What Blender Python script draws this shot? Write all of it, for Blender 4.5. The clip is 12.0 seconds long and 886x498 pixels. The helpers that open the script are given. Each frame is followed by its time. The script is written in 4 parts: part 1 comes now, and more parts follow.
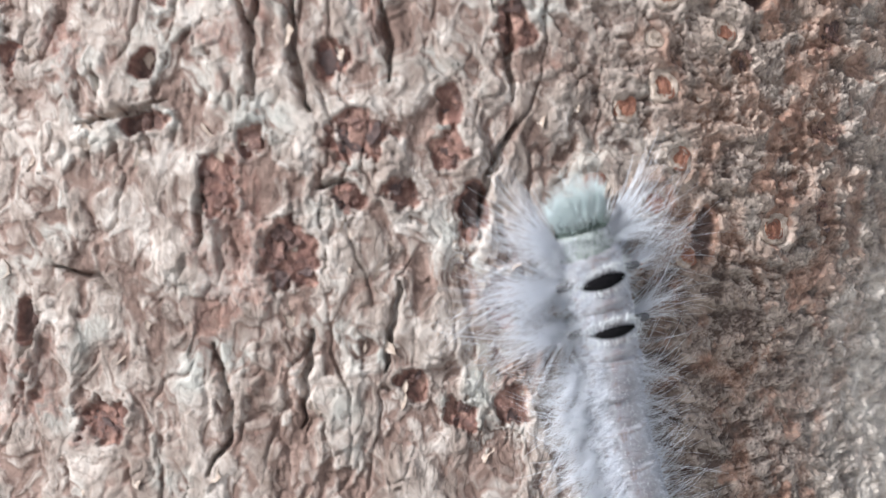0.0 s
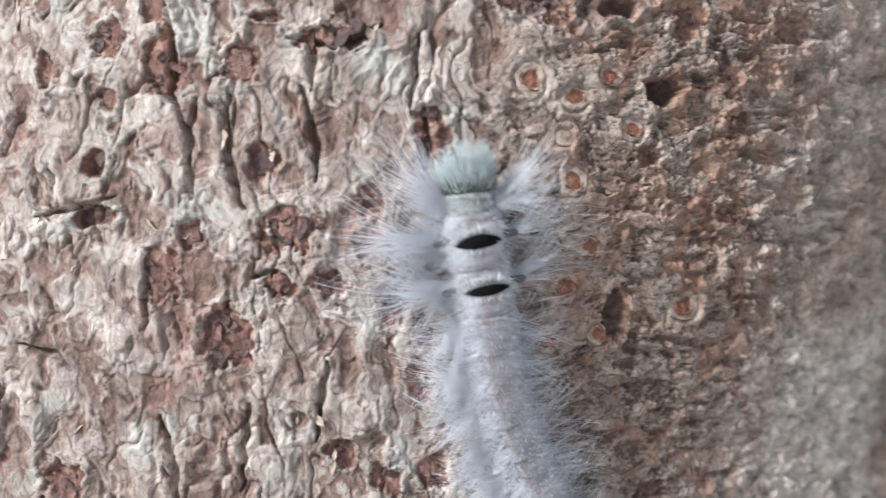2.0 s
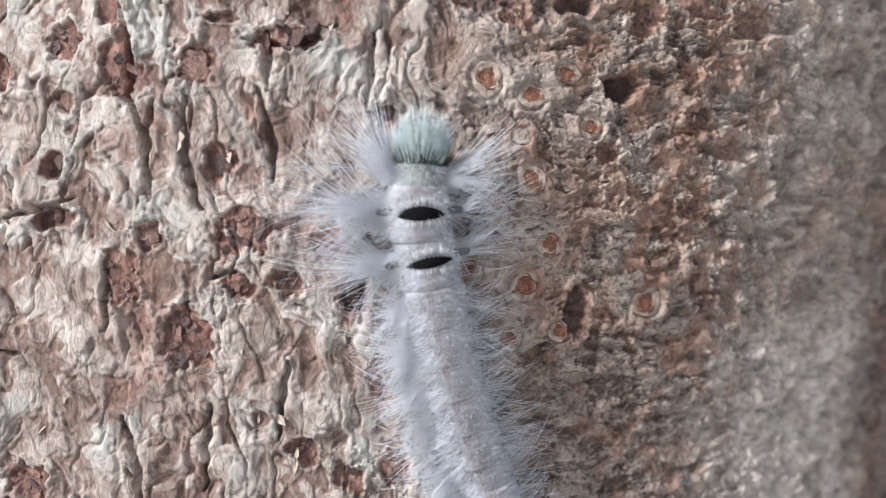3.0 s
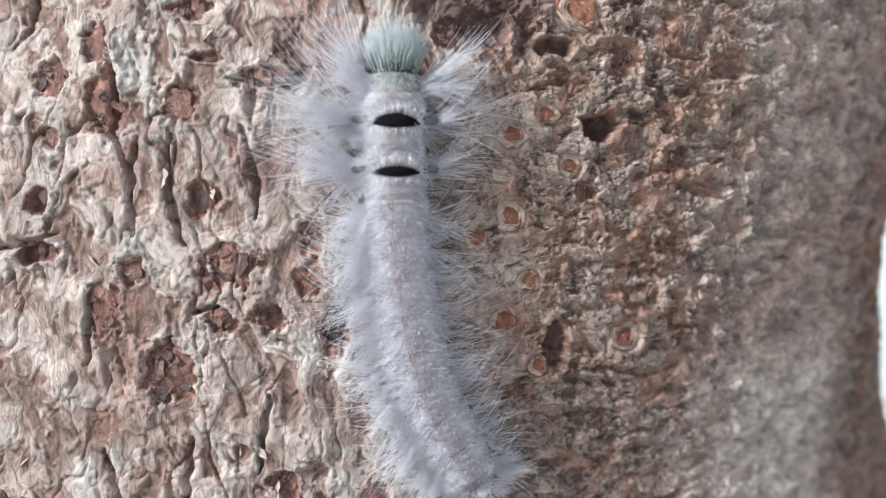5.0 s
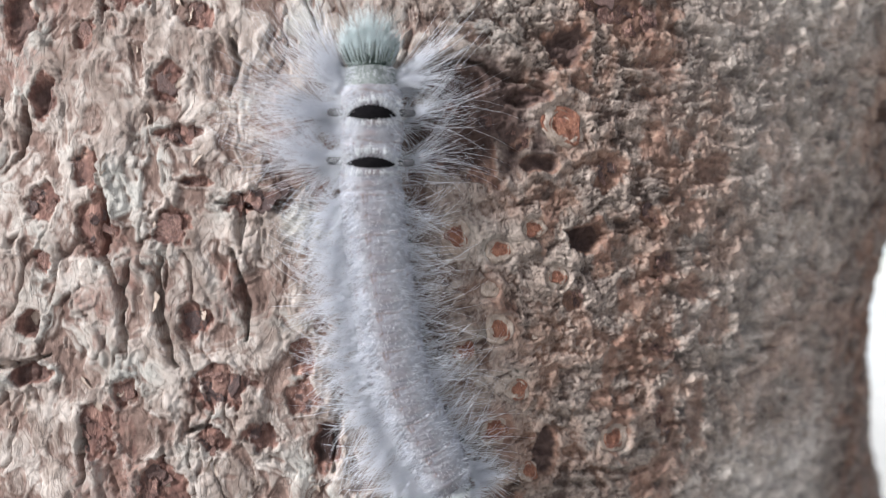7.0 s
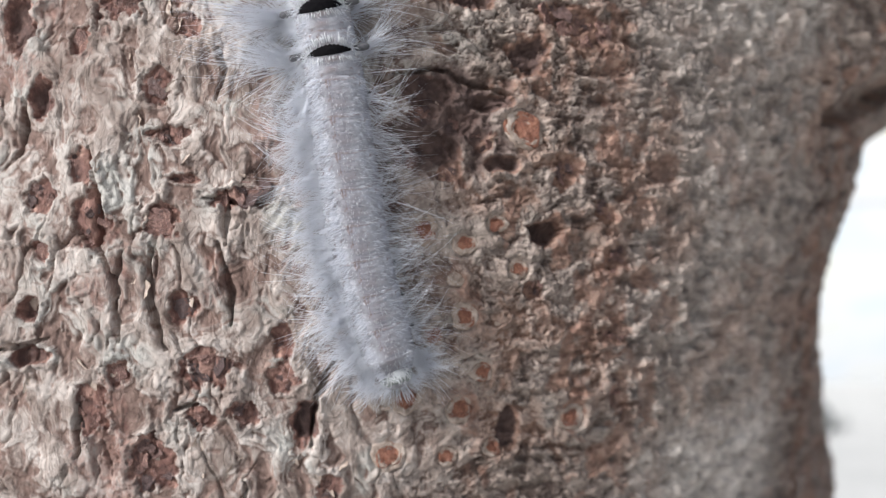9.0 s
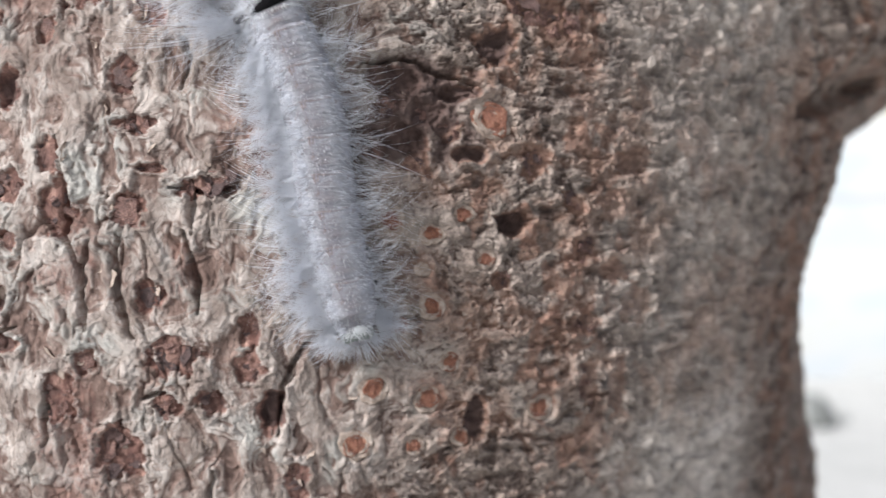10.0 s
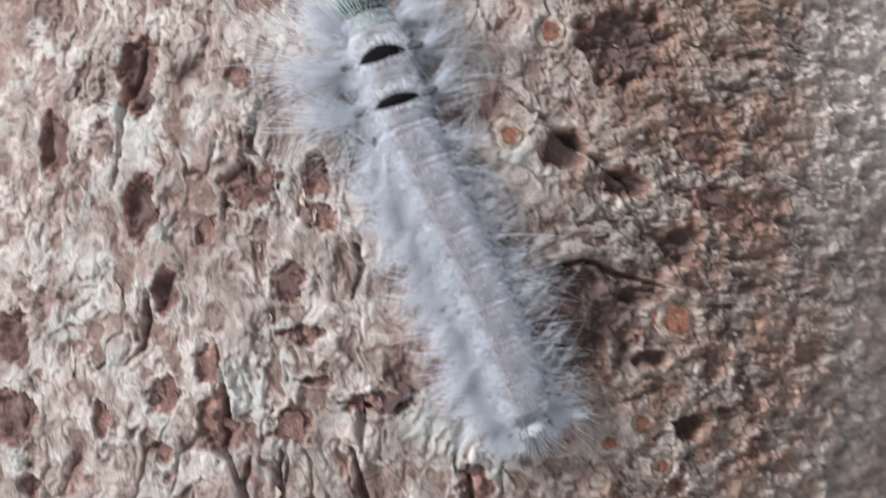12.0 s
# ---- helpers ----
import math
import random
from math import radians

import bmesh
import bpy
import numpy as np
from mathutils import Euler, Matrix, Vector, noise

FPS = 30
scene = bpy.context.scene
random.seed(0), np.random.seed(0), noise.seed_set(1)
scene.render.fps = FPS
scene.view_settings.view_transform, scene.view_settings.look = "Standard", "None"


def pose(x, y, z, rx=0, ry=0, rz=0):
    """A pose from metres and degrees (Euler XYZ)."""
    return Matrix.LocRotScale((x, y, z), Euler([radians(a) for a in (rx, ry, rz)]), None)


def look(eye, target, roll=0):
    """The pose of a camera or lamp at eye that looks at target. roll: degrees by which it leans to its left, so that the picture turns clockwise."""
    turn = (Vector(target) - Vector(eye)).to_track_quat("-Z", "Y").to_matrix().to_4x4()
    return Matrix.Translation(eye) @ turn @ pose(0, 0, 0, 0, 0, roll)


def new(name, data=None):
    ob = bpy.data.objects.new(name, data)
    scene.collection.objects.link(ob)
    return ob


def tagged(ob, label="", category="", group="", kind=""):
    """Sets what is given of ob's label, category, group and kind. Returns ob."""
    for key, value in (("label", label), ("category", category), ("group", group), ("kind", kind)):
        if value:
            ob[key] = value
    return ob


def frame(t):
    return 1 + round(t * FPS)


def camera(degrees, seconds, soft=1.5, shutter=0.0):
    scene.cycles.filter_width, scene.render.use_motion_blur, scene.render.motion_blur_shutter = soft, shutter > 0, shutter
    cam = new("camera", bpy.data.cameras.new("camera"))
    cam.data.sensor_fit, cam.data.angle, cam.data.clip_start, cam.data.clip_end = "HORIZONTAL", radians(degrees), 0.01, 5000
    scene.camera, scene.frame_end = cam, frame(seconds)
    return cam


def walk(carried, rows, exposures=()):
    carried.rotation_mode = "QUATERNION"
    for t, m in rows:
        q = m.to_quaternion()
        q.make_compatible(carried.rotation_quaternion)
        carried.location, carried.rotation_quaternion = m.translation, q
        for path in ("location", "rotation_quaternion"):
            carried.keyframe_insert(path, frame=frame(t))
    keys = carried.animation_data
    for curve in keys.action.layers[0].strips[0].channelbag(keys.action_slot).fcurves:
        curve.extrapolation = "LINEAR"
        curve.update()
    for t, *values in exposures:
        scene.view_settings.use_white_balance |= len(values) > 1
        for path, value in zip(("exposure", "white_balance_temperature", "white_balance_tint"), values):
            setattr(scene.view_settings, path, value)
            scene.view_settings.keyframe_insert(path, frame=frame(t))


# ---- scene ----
MM = 0.001
EYE = 1.2  # height of the plan's zero above the ground

# ---------------------------------------------------------------- camera
cam = camera(65, 12.0, soft=1.2, shutter=0.5)
cam.data.dof.use_dof = True
cam.data.dof.focus_distance = 0.0842
cam.data.dof.aperture_fstop = 11.5
# seconds, place in millimetres, yaw, pitch, roll
ROWS = [
    (0.0, -16.55, -77.61, -12.46, -0.34, 1.53, -0.01),
    (0.5, -16.99, -80.64, -6.97, 0.55, 0.28, 0.39),
    (1.0, -11.12, -81.31, -5.51, 0.98, 0.40, 0.39),
    (1.5, -10.40, -82.42, -0.65, 0.90, -0.11, 0.43),
    (2.0, -5.76, -84.60, -0.75, 1.00, 0.10, 0.29),
    (2.5, -0.02, -85.00, 0.01, 0.94, -0.17, 0.05),
    (3.0, -0.77, -84.71, -0.26, 1.07, -0.34, -0.22),
    (5.0, 0.66, -85.90, 3.29, 0.45, 0.20, 0.10),
    (5.5, 4.75, -87.39, 2.76, 0.50, 0.33, 0.08),
    (6.0, 0.93, -87.21, 16.13, 0.36, 0.33, -0.08),
    (6.5, 1.27, -86.87, 14.96, 0.20, 0.37, -0.35),
    (7.0, 1.54, -86.99, 16.87, 0.10, 0.42, -0.61),
    (7.2, 0.07, -87.01, 19.03, 0.11, 0.48, -0.63),
    (8.8, 3.12, -92.66, 14.30, -0.36, 0.18, -0.20),
    (9.0, 3.84, -94.37, 16.87, -0.95, -0.18, -0.29),
    (9.5, 1.65, -93.20, 18.60, -0.93, -0.87, -0.19),
    (10.0, 8.42, -94.61, 16.20, -0.82, -0.59, -0.16),
    (10.5, 10.65, -94.65, 17.42, -0.85, -0.91, -0.09),
    (11.0, 5.89, -95.10, 17.20, -1.01, -0.78, -0.05),
    (11.5, -4.94, -92.55, 29.71, -0.89, -0.80, 0.17),
    (12.0, -12.99, -88.18, 43.44, -0.29, -1.41, 0.38),
]
EXPOSURES = [(0, 0.58, 6150, 8), (1, 0.45, 6150, 8), (3, 0.47, 6230, 9), (7, 0.36, 6270, 10), (9, 0.24, 6300, 10), (11, 0.25, 6300, 10), (12, 0.20, 6080, 9)]
walk(cam, [(t, pose(x * MM, y * MM, EYE + z * MM, 90 + pitch, -roll, yaw)) for t, x, y, z, yaw, pitch, roll in ROWS],
     exposures=EXPOSURES)

# ---------------------------------------------------------------- light
world = bpy.data.worlds.new("overcast_sky")
scene.world = world
world.use_nodes = True
wn, wl = world.node_tree.nodes, world.node_tree.links
sky = wn.new("ShaderNodeTexSky")
sky.sky_type, sky.sun_disc = "NISHITA", False
sky.sun_elevation, sky.sun_rotation = radians(48), radians(215)
sky.air_density, sky.dust_density = 1.0, 3.0
soft_sky = wn.new("ShaderNodeHueSaturation")
soft_sky.inputs["Saturation"].default_value = 0.7
wl.new(sky.outputs[0], soft_sky.inputs["Color"])
wl.new(soft_sky.outputs[0], wn["Background"].inputs[0])
wn["Background"].inputs[1].default_value = 0.075
sun = new("sun", bpy.data.lights.new("sun", "SUN"))
sun.data.energy, sun.data.angle, sun.data.color = 4.4, radians(12), (1.0, 0.98, 0.965)
sun.matrix_world = look((-1.02, -0.66, 0.64), (0, 0, 0))


# ---------------------------------------------------------------- materials
class Nodes:
    """A small wrapper to write node materials in few lines."""

    def __init__(self, name):
        self.mat = bpy.data.materials.new(name)
        self.mat.use_nodes = True
        self.tree = self.mat.node_tree
        self.bsdf = self.tree.nodes["Principled BSDF"]
        self.coord = self.tree.nodes.new("ShaderNodeTexCoord").outputs["Object"]

    def link(self, a, b):
        self.tree.links.new(a, b)

    def noise(self, scale, detail=4.0, rough=0.6, stretch=(1, 1, 1), warp=0.0):
        m = self.tree.nodes.new("ShaderNodeMapping")
        m.inputs["Scale"].default_value = stretch
        self.link(self.coord, m.inputs[0])
        n = self.tree.nodes.new("ShaderNodeTexNoise")
        n.inputs["Scale"].default_value, n.inputs["Detail"].default_value = scale, detail
        n.inputs["Roughness"].default_value, n.inputs["Distortion"].default_value = rough, warp
        self.link(m.outputs[0], n.inputs["Vector"])
        return n.outputs[0]

    def attr(self, name):
        a = self.tree.nodes.new("ShaderNodeAttribute")
        a.attribute_name = name
        return a.outputs["Fac"]

    def chance(self):
        return self.tree.nodes.new("ShaderNodeObjectInfo").outputs["Random"]

    def ramp(self, fac, *stops):
        r = self.tree.nodes.new("ShaderNodeValToRGB")
        e = r.color_ramp.elements
        while len(e) < len(stops):
            e.new(0.5)
        for el, (at, col) in zip(e, stops):
            el.position = at
            el.color = (*col, 1) if isinstance(col, tuple) else (col, col, col, 1)
        self.link(fac, r.inputs[0])
        return r.outputs[0]

    def mix(self, fac, a, b, kind="MIX"):
        m = self.tree.nodes.new("ShaderNodeMix")
        m.data_type, m.blend_type = "RGBA", kind
        for value, socket in ((fac, m.inputs[0]), (a, m.inputs[6]), (b, m.inputs[7])):
            if isinstance(value, tuple):
                socket.default_value = (*value, 1)
            elif isinstance(value, (int, float)):
                socket.default_value = value
            else:
                self.link(value, socket)
        return m.outputs[2]

    def math(self, op, a, b=0.0, clamp=False):
        m = self.tree.nodes.new("ShaderNodeMath")
        m.operation, m.use_clamp = op, clamp
        for value, socket in ((a, m.inputs[0]), (b, m.inputs[1])):
            if isinstance(value, (int, float)):
                socket.default_value = value
            else:
                self.link(value, socket)
        return m.outputs[0]

    def done(self, color, rough=0.8, bump=None, strength=0.5, distance=0.0003, specular=0.3):
        if isinstance(color, tuple):
            self.bsdf.inputs["Base Color"].default_value = (*color, 1)
        else:
            self.link(color, self.bsdf.inputs["Base Color"])
        if isinstance(rough, (int, float)):
            self.bsdf.inputs["Roughness"].default_value = rough
        else:
            self.link(rough, self.bsdf.inputs["Roughness"])
        self.bsdf.inputs["Specular IOR Level"].default_value = specular
        if bump is not None:
            b = self.tree.nodes.new("ShaderNodeBump")
            b.inputs["Strength"].default_value, b.inputs["Distance"].default_value = strength, distance
            self.link(bump, b.inputs["Height"])
            self.link(b.outputs[0], self.bsdf.inputs["Normal"])
        return self.mat


def bark_material():
    n = Nodes("bark")
    crust_shade, rust, grey, buff_light = n.attr("crust_shade"), n.attr("rust"), n.attr("grey"), n.attr("buff_light")
    fine = n.noise(1900, 5, 0.72, (1, 1, 0.7), 0.6)
    mid = n.noise(480, 4, 0.62, (1, 1, 0.75), 0.5)
    wide = n.noise(75, 3, 0.55)
    # edges of the thin cork layers, which wind round knots and hollows
    lines = n.math("ADD", n.math("MULTIPLY", n.attr("strata"), 2.4), n.math("MULTIPLY", mid, 1.5))
    lines = n.math("ADD", lines, n.math("MULTIPLY", fine, 0.7))
    lines = n.math("MULTIPLY", n.math("PINGPONG", lines, 0.5), 2.0)
    lines = n.ramp(lines, (0.0, 0.42), (0.26, 0.82), (0.9, 1.0))
    lines = n.mix(n.ramp(n.noise(210, 3, 0.6), (0.40, 0.35), (0.58, 1.0)), (0.6, 0.6, 0.6), lines)
    veins = n.noise(330, 3, 0.55, (1, 1, 0.55), 1.6)
    veins = n.math("ABSOLUTE", n.math("SUBTRACT", veins, 0.5))
    veins = n.ramp(n.math("ADD", veins, n.math("MULTIPLY", n.math("SUBTRACT", n.noise(140, 2), 0.5), 0.08)), (0.0, 0.0), (0.04, 1.0))
    pale = n.ramp(mid, (0.28, (0.29, 0.238, 0.208)), (0.46, (0.44, 0.38, 0.342)), (0.70, (0.60, 0.545, 0.505)))
    pale = n.mix(1.0, pale, n.ramp(n.noise(190, 4, 0.6, (1, 1, 0.7), 0.5), (0.38, (0.60, 0.55, 0.525)), (0.58, (1.04, 1.03, 1.02))), "MULTIPLY")
    pale = n.mix(n.ramp(n.noise(130, 3, 0.5), (0.52, 0.0), (0.66, 0.5)), pale, (0.52, 0.545, 0.51))
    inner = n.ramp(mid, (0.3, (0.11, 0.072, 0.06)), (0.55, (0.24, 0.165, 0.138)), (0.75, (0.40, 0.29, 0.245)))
    red = n.ramp(n.noise(520, 4, 0.65, (1, 1, 0.7), 0.8), (0.28, (0.07, 0.04, 0.038)), (0.5, (0.21, 0.11, 0.09)), (0.72, (0.48, 0.30, 0.24)))
    orange = n.ramp(n.noise(420, 4, 0.65, (1, 1, 0.7), 0.8), (0.3, (0.15, 0.085, 0.065)), (0.5, (0.32, 0.19, 0.14)), (0.72, (0.56, 0.39, 0.30)))
    red = n.mix(grey, red, orange)
    edge = n.math("ADD", crust_shade, n.math("MULTIPLY", n.math("SUBTRACT", fine, 0.5), 0.5), True)
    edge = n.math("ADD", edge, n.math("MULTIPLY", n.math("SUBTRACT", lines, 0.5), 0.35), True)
    # inner-bark brown also colours the crevices in place of shade
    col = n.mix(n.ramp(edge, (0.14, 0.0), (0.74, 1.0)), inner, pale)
    aged = n.mix(n.ramp(n.math("ADD", n.math("MULTIPLY", mid, 0.5), n.math("MULTIPLY", crust_shade, 0.5)), (0.32, 0.0), (0.74, 1.0)), (0.085, 0.06, 0.05), (0.47, 0.375, 0.315))
    aged = n.mix(n.ramp(n.noise(240, 5, 0.65, (0.9, 0.9, 1.9), 0.6), (0.40, 0.5), (0.52, 0.0)), aged, (0.09, 0.07, 0.062))
    aged = n.mix(n.ramp(n.noise(180, 4, 0.6, (0.9, 0.9, 1.8)), (0.50, 0.0), (0.62, 0.7)), aged, n.ramp(fine, (0.3, (0.24, 0.185, 0.15)), (0.7, (0.58, 0.48, 0.40))))
    aged = n.mix(n.ramp(n.noise(120, 4, 0.6, (1, 1, 0.8), 0.5), (0.50, 0.0), (0.60, 0.65)), aged, n.ramp(fine, (0.3, (0.17, 0.085, 0.058)), (0.7, (0.50, 0.28, 0.185))))
    col = n.mix(n.math("MULTIPLY", grey, n.ramp(n.math("ADD", fine, n.math("SUBTRACT", wide, 0.5)), (0.3, 1.0), (0.8, 0.7))), col, aged)
    spread = n.math("ADD", rust, n.math("MULTIPLY", n.math("SUBTRACT", fine, 0.5), 0.8), True)
    spread = n.math("ADD", spread, n.math("MULTIPLY", n.math("SUBTRACT", lines, 0.5), 0.4), True)
    col = n.mix(n.ramp(spread, (0.32, 0.0), (0.75, 0.95)), col, red)
    # pale buff bark, made lighter still in place of light the right flank lacks
    col = n.mix(n.math("MULTIPLY", buff_light, 0.92), col, n.ramp(n.noise(330, 5, 0.65), (0.34, (0.46, 0.40, 0.35)), (0.62, (0.84, 0.77, 0.70))))
    blotch = n.ramp(n.noise(170, 5, 0.62, (1, 1, 1.2), 0.4), (0.36, 0.52), (0.56, 1.0))
    col = n.mix(n.math("MULTIPLY", grey, 0.8), col, n.mix(1.0, col, blotch, "MULTIPLY"))
    col = n.mix(0.85, col, n.ramp(n.math("ADD", n.math("MULTIPLY", fine, 0.5), n.math("MULTIPLY", lines, 0.5)), (0.22, 0.36), (0.66, 1.0)), "MULTIPLY")
    col = n.mix(n.math("SUBTRACT", 1.0, n.math("ADD", n.math("MULTIPLY", veins, 0.3), 0.7)), col, (0.10, 0.066, 0.056))
    # darker brown inside the pits and the broad hollow
    pit_brown = n.ramp(mid, (0.3, (0.04, 0.028, 0.028)), (0.7, (0.17, 0.115, 0.10)))
    col = n.mix(n.ramp(n.math("ADD", n.attr("pit"), n.math("MULTIPLY", n.math("SUBTRACT", fine, 0.5), 0.6)), (0.25, 0.0), (0.75, 0.92)), col, pit_brown)
    bump = n.math("ADD", n.math("ADD", n.math("MULTIPLY", fine, 0.38), n.math("MULTIPLY", mid, 0.3)), n.math("ADD", n.math("MULTIPLY", lines, 0.28), n.math("MULTIPLY", veins, 0.2)))
    return n.done(col, n.ramp(fine, (0.3, 0.75), (0.7, 0.95)), bump, 0.7, 0.0005, 0.15)


def core_material(name, low, middle, high, dark):
    n = Nodes(name)
    tone = n.noise(1500, 6, 0.75, (1, 1, 1), 1.5)
    base = n.ramp(tone, (0.34, low), (0.5, middle), (0.66, high))
    deep = n.ramp(tone, (0.3, (0.045, 0.03, 0.03)), (0.7, (0.15, 0.09, 0.082)))
    col = n.mix(n.ramp(n.chance(), (dark, 1.0), (dark + 0.3, 0.0)), base, deep) if dark else base
    return n.done(col, n.ramp(tone, (0.3, 0.4), (0.7, 0.7)), tone, 0.8, 0.0005, 0.45)


def rim_material():
    n = Nodes("pale_cork")
    tone = n.noise(800, 5, 0.7, (1, 1, 1), 0.5)
    col = n.ramp(tone, (0.3, (0.20, 0.145, 0.115)), (0.5, (0.40, 0.32, 0.265)), (0.7, (0.60, 0.51, 0.44)))
    return n.done(col, 0.85, tone, 0.6, 0.0003)


def skin_material(name, warm):
    n = Nodes(name)
    fine = n.noise(2300, 5, 0.75, (1, 1, 1.1))
    band = n.noise(900, 3, 0.6, (0.5, 0.5, 1.6))
    spot = n.noise(1100, 3, 0.7, (1.5, 1.5, 0.8))
    col = n.ramp(fine, (0.30, (0.29, 0.295, 0.34)), (0.5, (0.49, 0.50, 0.565)), (0.70, (0.72, 0.735, 0.815)))
    col = n.mix(n.ramp(n.noise(330, 4, 0.6), (0.42, 0.8), (0.58, 0.0)), col, (0.24, 0.235, 0.265))
    col = n.mix(n.ramp(n.noise(1500, 1, 0.4), (0.68, 0.0), (0.74, 0.9)), col, (0.88, 0.89, 0.93))
    col = n.mix(n.ramp(band, (0.50, 0.0), (0.66, warm)), col, (0.33, 0.25, 0.235))
    col = n.mix(n.math("MULTIPLY", n.attr("dorsal"), n.ramp(n.noise(700, 4, 0.7, (0.6, 0.6, 1.4)), (0.36, 0.85), (0.62, 0.3))), col, (0.28, 0.265, 0.285))
    # light on the upper flanks put in as a paler skin colour
    col = n.mix(n.math("MULTIPLY", n.attr("lit_line"), n.ramp(n.noise(520, 4, 0.7), (0.36, 0.2), (0.6, 1.0))), col, (0.80, 0.825, 0.89))
    col = n.mix(n.ramp(spot, (0.60, 0.0), (0.68, 0.75)), col, (0.23, 0.17, 0.165))
    seam = n.math("ADD", n.attr("seam"), n.math("MULTIPLY", n.math("SUBTRACT", fine, 0.5), 1.2), True)
    col = n.mix(n.ramp(seam, (0.5, 0.0), (0.9, 0.5)), col, (0.27, 0.19, 0.165))
    return n.done(col, 0.75, n.math("ADD", fine, band), 0.9, 0.0006, 0.3)


def plain(name, a, b, scale, rough=0.7, stretch=(1, 1, 1), specular=0.3):
    n = Nodes(name)
    tone = n.noise(scale, 5, 0.65, stretch)
    return n.done(n.ramp(tone, (0.3, a), (0.7, b)), rough, tone, 0.4, 0.0003, specular)


def hair_material(name, a, b):
    n = Nodes(name)
    tone = n.noise(700, 3, 0.6)
    mat = n.done(n.ramp(tone, (0.3, a), (0.7, b)), 0.45, None, specular=0.4)
    n.bsdf.inputs["Subsurface Weight"].default_value = 0.0
    thin = n.tree.nodes.new("ShaderNodeBsdfTranslucent")
    thin.inputs[0].default_value = (*b, 1)
    both = n.tree.nodes.new("ShaderNodeMixShader")
    both.inputs[0].default_value = 0.42
    n.link(n.bsdf.outputs[0], both.inputs[1])
    n.link(thin.outputs[0], both.inputs[2])
    n.link(both.outputs[0], n.tree.nodes["Material Output"].inputs[0])
    return mat


BARK, RIM, SKIN = bark_material(), rim_material(), skin_material("lilac_grey_skin", 0.4)
SADDLE = skin_material("pinkish_grey_skin", 0.9)
CORE = core_material("mauve_brown_bark", (0.075, 0.04, 0.036), (0.215, 0.115, 0.094), (0.50, 0.315, 0.255), 0.26)
RUSTY = core_material("rust_brown_cork", (0.11, 0.042, 0.03), (0.29, 0.115, 0.07), (0.50, 0.26, 0.165), 0.0)
HAIR = hair_material("grey_white_hair", (0.77, 0.79, 0.84), (0.90, 0.913, 0.95))
CROWN = hair_material("pale_teal_hair", (0.70, 0.77, 0.775), (0.88, 0.94, 0.945))
WHITE = hair_material("white_hair", (0.85, 0.87, 0.88), (0.95, 0.96, 0.97))
VELVET = plain("black_velvet", (0.004, 0.004, 0.005), (0.012, 0.011, 0.012), 3000, 0.95, specular=0.05)
DUSK = plain("dark_grey_skin", (0.05, 0.05, 0.055), (0.16, 0.16, 0.17), 1500, 0.7)
GREEN = plain("grey_green_skin", (0.12, 0.14, 0.132), (0.34, 0.365, 0.355), 1500, 0.6)
MOSS = plain("dark_green_bristle", (0.035, 0.05, 0.042), (0.09, 0.115, 0.10), 1500, 0.6)
ROCK = plain("grey_stone", (0.16, 0.17, 0.165), (0.32, 0.325, 0.31), 30, 0.9)
CONCRETE = plain("pale_concrete", (0.52, 0.52, 0.50), (0.64, 0.63, 0.61), 3, 0.9)


# ---------------------------------------------------------------- helpers for meshes
def mesh_object(name, verts, faces, material, parent=None, label="", smooth=True):
    me = bpy.data.meshes.new(name)
    me.from_pydata(verts, [], faces)
    me.materials.append(material)
    me.polygons.foreach_set("use_smooth", [smooth] * len(me.polygons))
    me.update()
    ob = new(name, me)
    ob.parent = parent
    return tagged(ob, label)


TABLE = np.random.RandomState(7).permutation(4096)
ANGLE = np.random.RandomState(8).uniform(0, 2 * np.pi, 4096)


def perlin(x, y, seed=0):
    """Gradient noise of arrays x and y, about -0.7 to 0.7."""
    x0, y0 = np.floor(x).astype(int), np.floor(y).astype(int)
    fx, fy = x - x0, y - y0
    ux, uy = fx**3 * (fx * (6 * fx - 15) + 10), fy**3 * (fy * (6 * fy - 15) + 10)

    def corner(i, j):
        a = ANGLE[TABLE[(TABLE[(x0 + i + 131 * seed) % 4096] + y0 + j) % 4096]]
        return np.cos(a) * (fx - i) + np.sin(a) * (fy - j)

    low = corner(0, 0) * (1 - ux) + corner(1, 0) * ux
    high = corner(0, 1) * (1 - ux) + corner(1, 1) * ux
    return low * (1 - uy) + high * uy


def fbm(x, y, seed=0, octaves=4, gain=0.5):
    total, amp = 0.0, 1.0
    for k in range(octaves):
        total = total + amp * perlin(x * 2**k, y * 2**k, seed + k)
        amp *= gain
    return total


def step(lo, hi, v):
    t = np.clip((v - lo) / (hi - lo), 0, 1)
    return t * t * (3 - 2 * t)


# ---------------------------------------------------------------- the trunk's form, in millimetres
TURN_X, LEFT_X = 32.0, -72.0  # where the flat front bends round to either side
RADIUS_Z = [-60, -40, -25, -12, -4, 6, 12, 20, 28, 36, 40, 44, 50, 58, 70, 90, 140, 400]
RADIUS_R = [159, 159, 143, 126, 114.5, 108.5, 108.5, 112.5, 118, 119, 121, 135, 152, 172, 185, 170, 115, 105]


def front(x, z):
    z = np.clip(z, -28, 85)
    return -2.005 + 0.1924 * x - 0.1466 * z + 0.00321 * x * x - 0.00169 * x * z + 0.00154 * z * z


def front_slope(x, z):
    return 0.1924 + 0.00642 * x - 0.00169 * np.clip(z, -28, 85)


